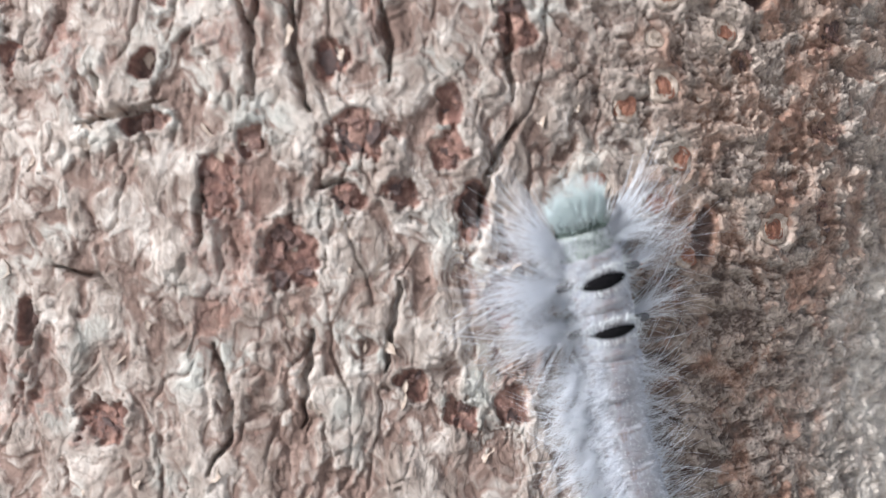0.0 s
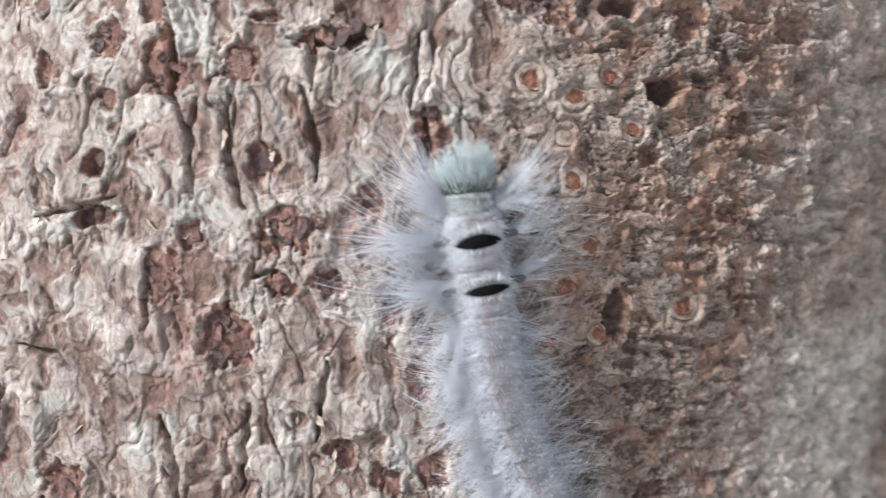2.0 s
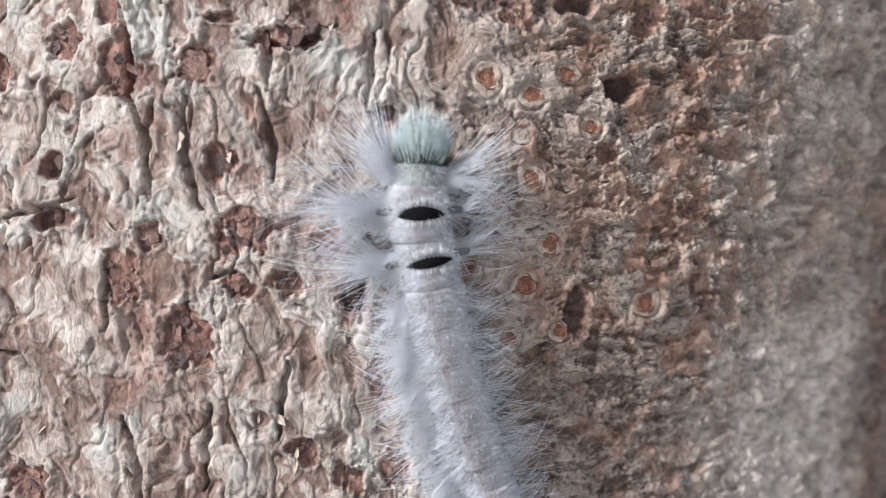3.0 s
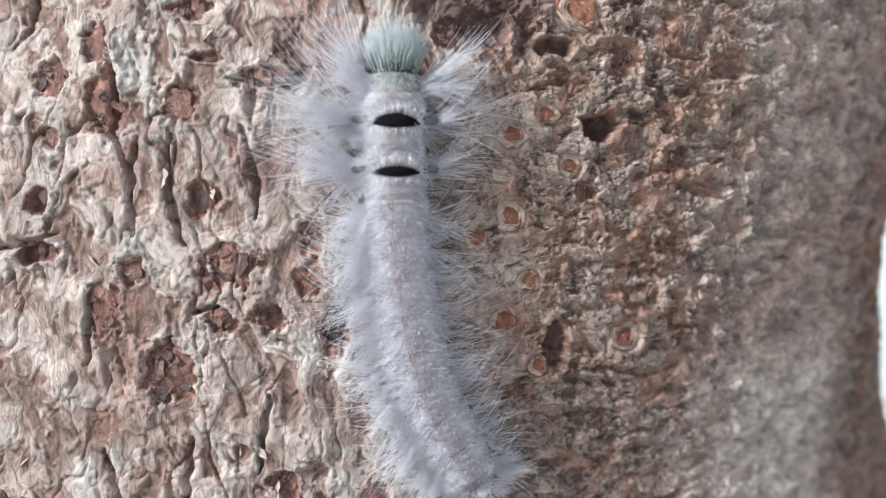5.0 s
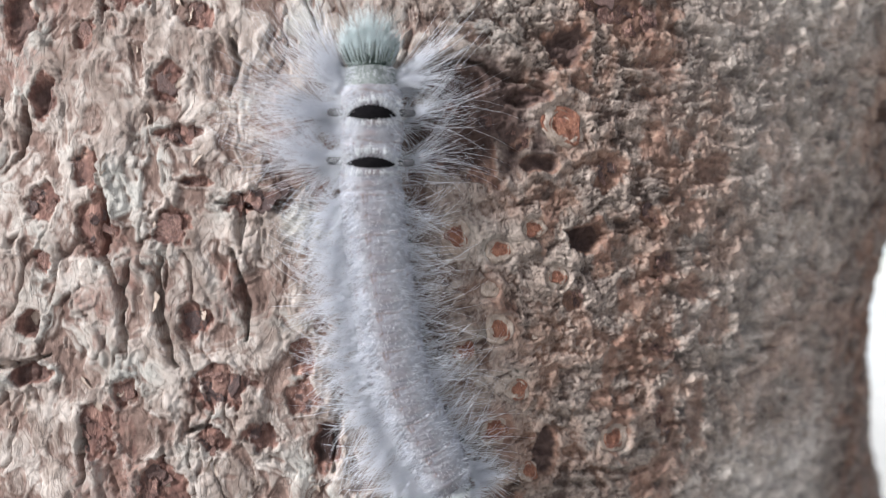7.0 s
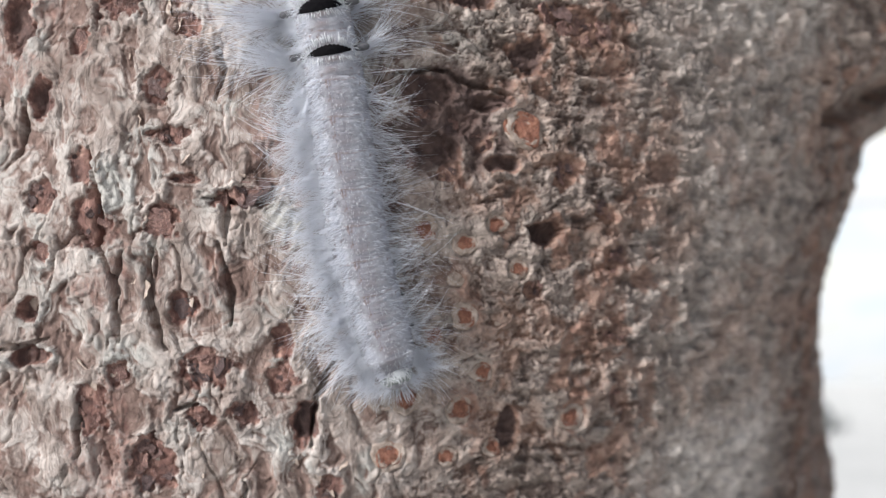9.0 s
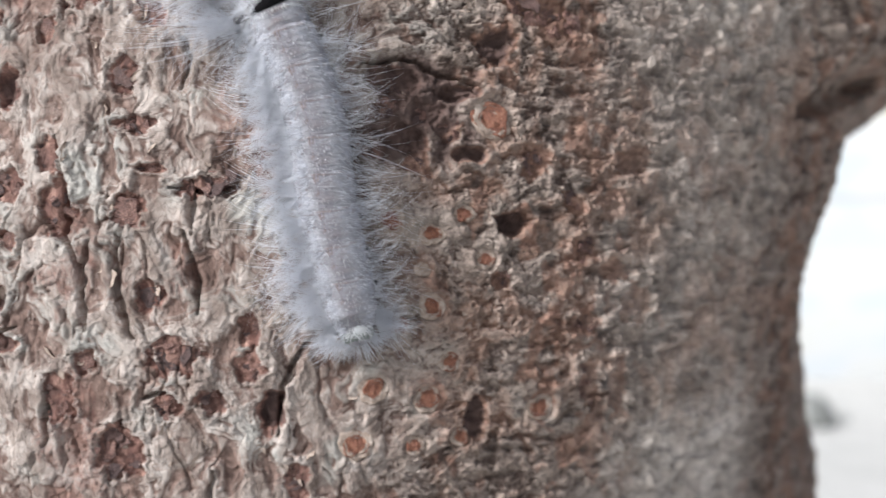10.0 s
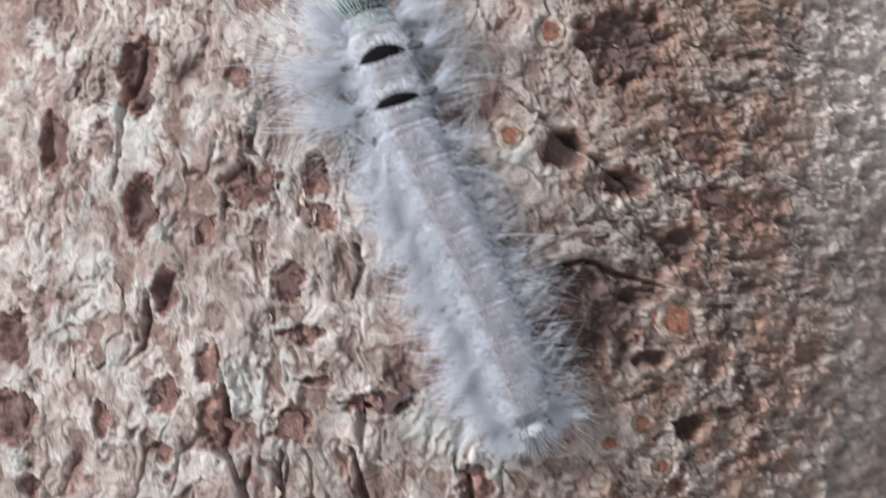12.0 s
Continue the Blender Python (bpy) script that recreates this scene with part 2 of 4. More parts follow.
def trunk_point(a, z):
    """Place and outward normal of the smooth trunk: a runs round it in millimetres, from the front."""
    x, y = a.copy(), front(a, z)
    s = front_slope(a, z)
    nx, ny = s / np.sqrt(1 + s * s), -1 / np.sqrt(1 + s * s)
    r = np.interp(z, RADIUS_Z, RADIUS_R)
    for way, bend, rad in ((1, TURN_X, r), (-1, LEFT_X, 95 + 0 * r)):
        over = way * (a - bend) > 0
        th0 = np.arctan(front_slope(bend, z))
        th = th0 + (a - bend) / rad
        px = bend + rad * (np.sin(th) - np.sin(th0))
        py = front(bend, z) + rad * (np.cos(th0) - np.cos(th))
        x, y = np.where(over, px, x), np.where(over, py, y)
        nx, ny = np.where(over, np.sin(th), nx), np.where(over, -np.cos(th), ny)
    return x, y, nx, ny


# Marks of the bark: x, z and sizes in millimetres
LENTICELS = [
    (2.9, 19.1, 2.1), (8.2, 7.7, 1.9), (10.5, -0.2, 1.5), (7.0, 12.5, 1.15), (8.2, 17.2, 1.8), (12.6, 20.0, 1.5),
    (3.8, 4.9, 1.5), (23.8, -7.7, 2.2), (12.0, -11.1, 1.5), (15.5, 13.9, 1.6), (0.3, -3.6, 2.0), (7.5, -5.2, 2.0),
    (5.9, -11.8, 1.5), (-2.1, -11.0, 2.4), (16.0, 32.4, 3.0), (-4.9, 54.9, 1.9), (-27.7, 9.3, 1.9), (-36.4, 1.2, 1.5),
    (-27.0, 45.1, 1.8), (-30.5, 20.3, 2.5), (-30.7, 37.2, 1.9), (-40.9, 43.6, 1.6), (-46.0, 16.8, 1.4), (0.1, 67.1, 1.9),
]
SCARS_WEST = [
    (-32.9, -11.3, 3.2, 3.6), (-40.2, -4.0, 2.0, 3.4), (-15.3, 5.2, 1.3, 2.6), (-24.9, 1.7, 3.8, 2.6), (-20.5, -4.5, 2.0, 1.8),
    (-26.6, -5.0, 2.0, 1.8), (-14.2, -28.9, 2.0, 2.4), (-8.3, -27.8, 1.7, 2.8), (-10.2, -16.0, 1.8, 2.8), (-15.4, 0.1, 2.0, 2.0),
    (-19.2, -25.4, 1.7, 1.7), (-53.3, -29.7, 2.6, 2.2), (-64.0, 10.7, 1.5, 1.9), (-28.8, 30.9, 2.8, 1.1), (-27.3, 25.7, 1.8, 0.7),
    (-46.0, 23.7, 2.2, 2.0), (-39.6, 20.0, 2.1, 4.0), (-20.0, 23.2, 4.2, 1.4), (-40.6, 27.3, 1.5, 2.8), (-35.0, 48.7, 3.8, 2.8),
    (-27.5, 50.0, 1.5, 2.4), (-37.1, 62.3, 1.5, 1.9), (-54.1, 20.4, 1.2, 2.1), (-8.6, 13.2, 2.0, 2.7),
]
SCARS_EAST = [
    (-18.4, 66.8, 2.0, 2.0), (6.6, 26.3, 2.0, 1.6), (7.5, 33.2, 2.2, 1.7), (22.4, 27.0, 2.2, 2.8), (38.0, 27.6, 3.1, 2.7),
    (30.0, 15.0, 2.3, 2.2), (28.0, 21.7, 1.9, 1.9), (34.9, 12.0, 2.6, 2.0), (39.2, 6.7, 3.0, 3.4), (30.9, 4.5, 2.5, 2.0),
    (31.3, -5.0, 2.0, 3.8), (36.7, -6.4, 1.8, 5.0), (25.5, 45.5, 2.8, 3.0), (19.9, 55.6, 4.5, 4.5), (22.4, 47.2, 4.0, 2.5),
    (33.8, 21.3, 2.0, 2.0), (53.8, 4.0, 2.0, 2.0), (18.0, 11.0, 1.6, 1.4), (10.6, 31.0, 1.8, 1.5), (2.6, 34.2, 2.0, 1.4), (0.4, 28.4, 2.0, 1.6),
]
PITS = [
    (19.0, 18.7, 2.3, 2.0), (3.7, 37.2, 3.6, 2.0), (4.7, 30.0, 3.1, 2.3), (11.7, 35.7, 3.2, 1.3), (13.6, 27.9, 2.2, 1.1),
    (16.7, 42.2, 3.1, 2.8), (14.2, -9.0, 1.7, 3.6), (-12.9, -6.3, 1.9, 3.0), (-48.0, 3.0, 2.6, 1.4), (-62.3, -18.6, 1.2, 3.0),
    (-66.5, 20.0, 3.6, 3.6), (9.5, 66.4, 6.0, 5.2), (2.0, 53.7, 2.8, 2.6), (9.6, 49.4, 3.1, 2.0), (-50.4, 62.8, 3.0, 5.5),
    (-67.2, 29.5, 3.0, 4.0), (-49.3, 46.0, 2.4, 4.3), (-62.0, 54.6, 2.4, 4.0), (-46.0, 35.8, 1.8, 2.8), (-47.6, 9.3, 1.8, 1.5),
]
CRACKS_WEST = [
    [(-9.5, 15.6), (-9.1, 10.8), (-8.7, 5.3)], [(-35.5, 16.5), (-36.5, 10.5), (-35.9, 5.0)],
    [(-41.2, -20.7), (-39.5, -26.0), (-39.4, -31.4), (-41.8, -34.9)], [(-30.0, -19.3), (-31.1, -24.6), (-31.5, -30.0)],
    [(-55.5, 3.0), (-50.7, 4.0), (-45.4, 5.1)], [(-58.7, -12.3), (-53.9, -13.5), (-51.2, -15.4)],
    [(-53.7, 9.0), (-53.4, 5.8)], [(-60.4, -17.3), (-62.9, -22.7)], [(-39.3, 29.8), (-38.2, 23.4), (-38.7, 17.7), (-36.6, 13.3)],
    [(-31.7, 17.6), (-31.9, 9.7), (-30.0, 3.9)], [(-41.7, -2.8), (-42.2, -10.3)], [(-29.3, -3.9), (-26.4, -3.1)],
]
CRACKS_EAST = [
    [(-8.6, 3.2), (-11.3, -2.4), (-12.3, -9.3)], [(-0.6, 39.2), (5.1, 40.1), (9.5, 38.2), (15.5, 36.6)],
    [(-24.8, 23.3), (-19.1, 22.6), (-14.2, 24.7)], [(-22.9, 42.7), (-22.2, 39.4), (-23.2, 35.5)],
    [(-23.5, 17.8), (-22.0, 12.5), (-21.5, 7.2)], [(-48.3, 36.3), (-48.6, 28.8)], [(-49.2, 67.8), (-52.2, 59.3), (-53.2, 48.1)],
    [(-34.5, 58.8), (-35.8, 53.4), (-33.0, 50.7)], [(-3.6, 58.9), (4.6, 53.1), (12.6, 47.8)], [(-22.1, 24.1), (-22.1, 17.2)],
    [(-20.7, -14.0), (-22.5, -23.8)], [(-10.1, 23.7), (-10.9, 14.9)], [(77.0, 38.5), (90.0, 43.0), (114.0, 49.0)],
]


def near_line(x, z, line):
    """Distance to a line of points, and how far along it, 0 to 1."""
    best, along = np.full(x.shape, 1e9), np.zeros(x.shape)
    parts = len(line) - 1
    for k in range(parts):
        (ax, az), (bx, bz) = line[k], line[k + 1]
        dx, dz = bx - ax, bz - az
        t = np.clip(((x - ax) * dx + (z - az) * dz) / (dx * dx + dz * dz), 0, 1)
        d = np.hypot(x - ax - t * dx, z - az - t * dz)
        along = np.where(d < best, (k + t) / parts, along)
        best = np.minimum(best, d)
    return best, along


def warped(a, z):
    return (a + 1.8 * fbm(a * 0.11, z * 0.09, 3, 3) + 0.4 * perlin(a * 0.6, z * 0.5, 11),
            z + 1.6 * fbm(a * 0.10, z * 0.10, 5, 3) + 0.4 * perlin(a * 0.6, z * 0.5, 12))


def spot(a, z, wx, wz, x0, z0, rx, rz, ragged, seed):
    """The stretch round a mark, and there the distance from its middle in radii, with an uneven outline."""
    near = (abs(a - x0) < 3 * rx + 2) & (abs(z - z0) < 3 * rz + 2)
    cx, cz = warped(np.array([x0]), np.array([z0]))
    dx = 0.5 * (wx[near] - cx) + 0.5 * (a[near] - x0)
    dz = 0.5 * (wz[near] - cz) + 0.5 * (z[near] - z0)
    return near, np.hypot(dx / rx, dz / rz) + ragged * fbm(a[near] * 0.45, z[near] * 0.45, seed, 4, 0.6)


def terraces(q, edge=0.1):
    """Layers with steep broken edges and a slightly curled lip, and a mask at the foot of such an edge, for exposed
    inner bark and painted shade.
    """
    low = np.floor(q)
    f = q - low
    level = low + step(0.5 - edge / 2, 0.5 + edge / 2, f) + 0.10 * np.exp(-(((f - 0.5 - edge) / 0.12) ** 2))
    return level, np.exp(-(((f - 0.36) / 0.13) ** 2))


def bark_relief(a, z):
    """Height of the bark above the smooth trunk in millimetres, and its kinds: weathered outer bark with crevice shade
    painted in, rusty inner bark, aged grey.
    """
    wx, wz = warped(a, z)
    east = step(-8, 12, a + 6 * perlin(a * 0.05, z * 0.05, 21))
    far = step(30, 50, a + 8 * perlin(a * 0.06, z * 0.06, 22))
    # swellings and hollows that the layers follow
    curl_x = wx + 1.1 * perlin(a * 0.30, z * 0.24, 13)
    curl_z = wz + 1.1 * perlin(a * 0.30, z * 0.24, 14)
    field = 1.3 * fbm(curl_x * 0.20, curl_z * 0.13, 31, 3, 0.42) * (1 - east) + 0.8 * fbm(wx * 0.18, wz * 0.40, 41, 4, 0.6) * east
    rust = np.zeros(a.shape)
    sunk = np.zeros(a.shape)
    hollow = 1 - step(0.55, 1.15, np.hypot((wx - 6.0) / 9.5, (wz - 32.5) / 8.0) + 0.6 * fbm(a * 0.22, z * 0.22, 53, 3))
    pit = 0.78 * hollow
    sunk = sunk - 1.1 * hollow
    for x0, z0, rx, rz in SCARS_WEST + SCARS_EAST + [(x, zz, r, r * 1.1) for x, zz, r in LENTICELS if x < -20]:
        near, d = spot(a, z, wx, wz, x0, z0, rx, rz, 0.62, 51)
        rust[near] = np.maximum(rust[near], 1 - step(0.75, 1.1, d))
        field[near] += 0.40 * np.exp(-((d - 1.25) / 0.22) ** 2)
        sunk[near] -= (0.55 if x0 < -12 else 0.32) * (1 - step(0.8, 1.06, d))
    for x0, z0, rx, rz in PITS:
        near, d = spot(a, z, wx, wz, x0, z0, rx, rz, 0.4, 52)
        deep = x0 > -14
        hole = 2.4 if x0 == 19.0 else 1.25
        rust[near] = np.maximum(rust[near], 0.85 * (1 - step(0.85, 1.15, d)))
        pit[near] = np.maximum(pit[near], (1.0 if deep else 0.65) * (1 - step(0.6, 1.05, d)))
        field[near] += 0.45 * np.exp(-((d - 1.25) / 0.25) ** 2)
        sunk[near] -= hole * (1 - step(0.55, 1.05, d))
    for x0, z0, r in LENTICELS:
        if x0 > -20:
            near = (abs(a - x0) < 4 * r) & (abs(z - z0) < 4 * r)
            d = np.hypot(a[near] - x0, z[near] - z0) / r
            field[near] += 0.6 * np.exp(-((d - 1.1) / 0.8) ** 2)
    # layers of cork with broken edges, coarse and thin
    ragged = fbm(a * 0.8, z * 0.7, 64, 3, 0.5)
    rag = 0.10 + 0.24 * east
    layers, bare_shade = terraces(field * (3.1 + 0.9 * east) + rag * ragged)
    layers = layers / (3.1 + 0.9 * east)
    small = fbm(curl_x * 0.33, curl_z * 0.21, 70, 2, 0.42) * (1 - east) + fbm(wx * 0.27, wz * 0.54, 69, 4, 0.5) * east
    leaves, thin_bare_shade = terraces(small * (2.2 + 1.2 * east) + 1.2 * field + rag * ragged)
    leaves = leaves / (2.2 + 1.2 * east)
    blob = fbm(curl_x * 0.30, curl_z * 0.18, 68, 2, 0.5) * (1 - east) + fbm(wx * 0.25, wz * 0.48, 68, 3, 0.6) * east
    plate = step(-0.16, -0.04, blob + 0.06 * ragged)
    split = perlin(curl_x * (0.36 + 0.16 * east), curl_z * (0.18 + 0.60 * east), 62)
    split = np.exp(-((split / 0.035) ** 2)) * step(-0.05, 0.25, perlin(a * 0.35, z * 0.3, 65))
    nick = np.exp(-((perlin(wx * 1.0, wz * (0.7 + 0.6 * east), 66) / 0.06) ** 2)) * step(0.0, 0.3, perlin(a * 0.6, z * 0.6, 67))
    h = 0.50 * (plate - 0.6) + 0.06 * blob + 0.95 * layers + 0.65 * leaves - 0.6 * split - 0.12 * nick + (0.02 + 0.02 * east) * ragged
    h = h * ((0.30 + 0.34 * step(-0.2, 0.3, perlin(a * 0.13, z * 0.10, 75))) * (1 - east) + 0.72 * east) + 0.55 * far * fbm(wx * 0.30, wz * 0.38, 74, 3)
    # the deeper furrows between the ridges of the old bark
    furrow = perlin(wx * 0.21 + 0.25 * perlin(wx * 0.5, wz * 0.3, 72), wz * 0.06, 71)
    cut = np.exp(-((furrow / 0.028) ** 2)) * step(-0.1, 0.25, perlin(a * 0.09, z * 0.09, 73)) * (1 - east)
    h = h - 0.6 * cut + sunk
    for line in CRACKS_WEST + CRACKS_EAST:
        xs, zs = [p[0] for p in line], [p[1] for p in line]
        near = (a > min(xs) - 4) & (a < max(xs) + 4) & (z > min(zs) - 4) & (z < max(zs) + 4)
        d, along = near_line(a[near] + 0.6 * perlin(a[near] * 0.5, z[near] * 0.5, 81), z[near] + 0.5 * perlin(a[near] * 0.5, z[near] * 0.5, 82), line)
        wide = (4.6 if max(xs) > 60 else 0.6) * (0.35 + 0.65 * np.sin(np.pi * np.clip(along, 0.03, 0.97)))
        h[near] -= (5.5 if max(xs) > 60 else 1.5) * (1 - step(0.25, 1.0, d / wide))
        h[near] += 0.15 * np.exp(-((d - 1.2) / 0.5) ** 2)
    over = z - np.interp(a, [77, 90, 114], [38.5, 43, 49])
    h = h + 3.0 * np.exp(-(((over - 8) / 5) ** 2)) * step(72, 88, a) * (1 - step(118, 150, a))
    for x0, z0, r in LENTICELS:
        if x0 > -20:
            near = (abs(a - x0) < 3 * r) & (abs(z - z0) < 3 * r)
            flat = 1 - step(0.75, 1.25, np.hypot(a[near] - x0, z[near] - z0) / r)
            h[near] = h[near] * (1 - flat) - 0.1 * flat
            rust[near] *= 1 - flat
    # browner at edge feet, splits and furrows: exposed bark plus shade put into colour
    tone = 0.8 * layers + 0.55 * leaves + 0.6 * (plate - 0.6) + 0.2 * ragged - 0.6 * split - (0.5 + 0.25 * east) * bare_shade - (0.35 + 0.15 * east) * thin_bare_shade
    crust_shade = np.clip(0.66 + 0.5 * fbm(a * 0.21, z * 0.13, 92, 3) * (1 - east) + 0.75 * (tone - 0.05) - 0.5 * cut, 0, 1)
    rust = np.maximum(rust, 0.42 * step(0.2, 0.45, fbm(a * 0.09, z * 0.055, 95, 3) + 0.25 * perlin(wx * 0.5, wz * 0.4, 96)))
    rust = np.maximum(rust, 0.62 * east * step(0.22, 0.45, fbm(a * 0.16, z * 0.12, 97, 3)))
    worn = fbm(a * 0.13, z * 0.10, 99, 4, 0.6)
    belt = step(20, 32, a + 14 * worn) * (1 - step(34, 54, a + 16 * worn))
    rust = np.maximum(rust, 0.6 * belt * step(0.06, 0.28, worn))
    grey = np.clip(0.82 * east + 0.15 * far, 0, 1)
    # where the right flank is lightened: buff patch and painted light together
    patch = 8 * perlin(a * 0.05, z * 0.05, 98)
    buff_light = step(25, 45, a + patch) * (1 - step(62, 84, a)) * (1 - 0.6 * step(-20, -4, z + patch) * (1 - step(42, 60, z - patch))) * (1 - 0.75 * belt * step(-0.2, 0.15, worn))
    return h, crust_shade, rust, grey, buff_light, field + 0.3 * small, pit


SURFACE = {}


def relief_at(x, z):
    """Height of the built bark at one place, in millimetres."""
    h, cols, rows = SURFACE["h"], SURFACE["cols"], SURFACE["rows"]
    return float(h[min(len(rows) - 1, int(np.searchsorted(rows, z))), min(len(cols) - 1, int(np.searchsorted(cols, x)))])


def spaced(stops):
    """Steps along an axis, from pairs of (start, pitch) to the last start."""
    out = []
    for (lo, pitch), (hi, _) in zip(stops, stops[1:]):
        out.append(np.arange(lo, hi - 1e-6, (hi - lo) / max(1, round((hi - lo) / pitch))))
    return np.concatenate(out + [[stops[-1][0]]])


def build_tree():
    tree = tagged(new("tree"), "old tree trunk with flaking grey-brown bark and a fork", "tree")
    tree.location = (0, 0, EYE)
    cols = spaced([(-290, 12), (-110, 4), (-80, 0.8), (-68, 0.17), (46, 0.28), (80, 0.6), (150, 4), (200, 12), (330, 12)])
    rows = spaced([(-1215, 60), (-150, 12), (-62, 1.2), (-50, 0.17), (80, 0.8), (100, 5), (180, 20), (900, 20)])
    a, z = np.meshgrid(cols, rows)
    x, y, nx, ny = trunk_point(a, z)
    h, crust_shade, rust, grey, buff_light, field, pit = bark_relief(a, z)
    calm = step(-400, -120, z) * (1 - step(120, 400, z))
    h = h * (0.6 + 0.4 * calm)
    SURFACE.update(h=h, cols=cols, rows=rows)
    x, y = x + nx * h, y + ny * h
    co = np.stack([x, y, z], -1).reshape(-1, 3) * MM
    nr, nc = a.shape
    i = np.arange(nr * nc).reshape(nr, nc)
    right = np.roll(i, -1, axis=1)
    quads = np.stack([i[:-1], right[:-1], right[1:], i[1:]], -1).reshape(-1, 4)
    me = bpy.data.meshes.new("trunk")
    me.vertices.add(len(co))
    me.vertices.foreach_set("co", co.ravel())
    me.loops.add(quads.size)
    me.loops.foreach_set("vertex_index", quads.ravel())
    me.polygons.add(len(quads))
    me.polygons.foreach_set("loop_start", np.arange(len(quads)) * 4)
    me.polygons.foreach_set("use_smooth", np.ones(len(quads), bool))
    me.update(calc_edges=True)
    for name, values in (("crust_shade", crust_shade), ("rust", rust), ("grey", grey), ("buff_light", buff_light), ("strata", field), ("pit", pit)):
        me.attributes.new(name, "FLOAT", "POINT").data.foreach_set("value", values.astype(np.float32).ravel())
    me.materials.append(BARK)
    trunk = new("trunk", me)
    trunk.parent = tree
    # the limb that leaves the fork
    verts, faces, n = [], [], 24
    for k in range(13):
        s = k / 12
        c = np.array([95 + 330 * s, 115 + 30 * s, 120 + 420 * s + 60 * s * s])
        r = 62 - 18 * s
        for m in range(n):
            w = 2 * math.pi * m / n
            bump = 1 + 0.05 * math.sin(3 * w + 4 * s) + 0.03 * math.sin(7 * w - 9 * s)
            verts.append(tuple((c + r * bump * (math.cos(w) * np.array([0.79, 0, -0.61]) + math.sin(w) * np.array([0, 1, 0]))) * MM))
            if k < 12:
                p, q = k * n + m, k * n + (m + 1) % n
                faces.append((p, q, q + n, p + n))
    faces.append(tuple(range(12 * n + n - 1, 12 * n - 1, -1)))
    mesh_object("limb", verts, faces, BARK, tree)
    top = [tuple(co[j]) for j in i[-1][::3]]
    mesh_object("cut_top", top, [tuple(range(len(top)))], CORE, tree, smooth=False)
    return tree


TREE = build_tree()


def build_ground():
    bm = bmesh.new()
    bmesh.ops.create_grid(bm, x_segments=8, y_segments=8, size=60)
    me = bpy.data.meshes.new("ground")
    bm.to_mesh(me)
    bm.free()
    me.materials.append(CONCRETE)
    tagged(new("ground", me), "pale, sunlit paved ground, blurred far behind", "ground", kind="structure")


def build_backdrop():
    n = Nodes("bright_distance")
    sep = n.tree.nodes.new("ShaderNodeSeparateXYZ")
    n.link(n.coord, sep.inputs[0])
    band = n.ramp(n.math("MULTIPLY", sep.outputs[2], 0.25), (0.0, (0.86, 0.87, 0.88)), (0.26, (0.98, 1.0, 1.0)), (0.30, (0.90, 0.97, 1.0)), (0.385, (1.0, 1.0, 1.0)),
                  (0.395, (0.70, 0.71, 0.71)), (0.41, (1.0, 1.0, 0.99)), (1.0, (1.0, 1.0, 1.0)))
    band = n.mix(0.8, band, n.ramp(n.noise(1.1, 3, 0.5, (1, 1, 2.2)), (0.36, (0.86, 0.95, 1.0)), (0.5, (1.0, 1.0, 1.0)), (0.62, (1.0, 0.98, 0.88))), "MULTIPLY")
    # emissive panel: the overexposed distance glows from its own material, not from lamps
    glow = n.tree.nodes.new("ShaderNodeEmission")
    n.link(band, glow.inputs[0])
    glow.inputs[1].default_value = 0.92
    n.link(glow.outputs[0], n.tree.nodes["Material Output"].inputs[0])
    w, hgt, d = 9.0, 4.0, 0.1
    verts = [(-w, 0, 0), (w, 0, 0), (w, 0, hgt), (-w, 0, hgt), (-w, d, 0), (w, d, 0), (w, d, hgt), (-w, d, hgt)]
    faces = [(0, 1, 2, 3), (5, 4, 7, 6), (1, 5, 6, 2), (4, 0, 3, 7), (3, 2, 6, 7), (0, 4, 5, 1)]
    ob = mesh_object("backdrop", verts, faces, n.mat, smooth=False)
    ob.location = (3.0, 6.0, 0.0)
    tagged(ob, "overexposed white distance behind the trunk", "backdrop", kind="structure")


def build_stone():
    """A low worn lump on the ground far behind the trunk, for a blurred grey shape of unknown kind."""
    bm = bmesh.new()
    bmesh.ops.create_icosphere(bm, subdivisions=3, radius=1.0)
    for v in bm.verts:
        swell = 1 + 0.18 * noise.noise(v.co * 1.3) + 0.07 * noise.noise(v.co * 4)
        v.co = Vector((v.co.x * 0.17, v.co.y * 0.13, max(-0.35, v.co.z) * 0.15)) * swell
    me = bpy.data.meshes.new("stone")
    bm.to_mesh(me)
    bm.free()
    me.materials.append(ROCK)
    me.polygons.foreach_set("use_smooth", [True] * len(me.polygons))
    low = min(v.co.z for v in me.vertices)
    ob = tagged(new("stone", me), "low grey shape on pale paved ground", "stone")
    ob.matrix_basis = pose(2.50, 4.45, -low, 0, 0, 25)


build_ground()
build_backdrop()
build_stone()


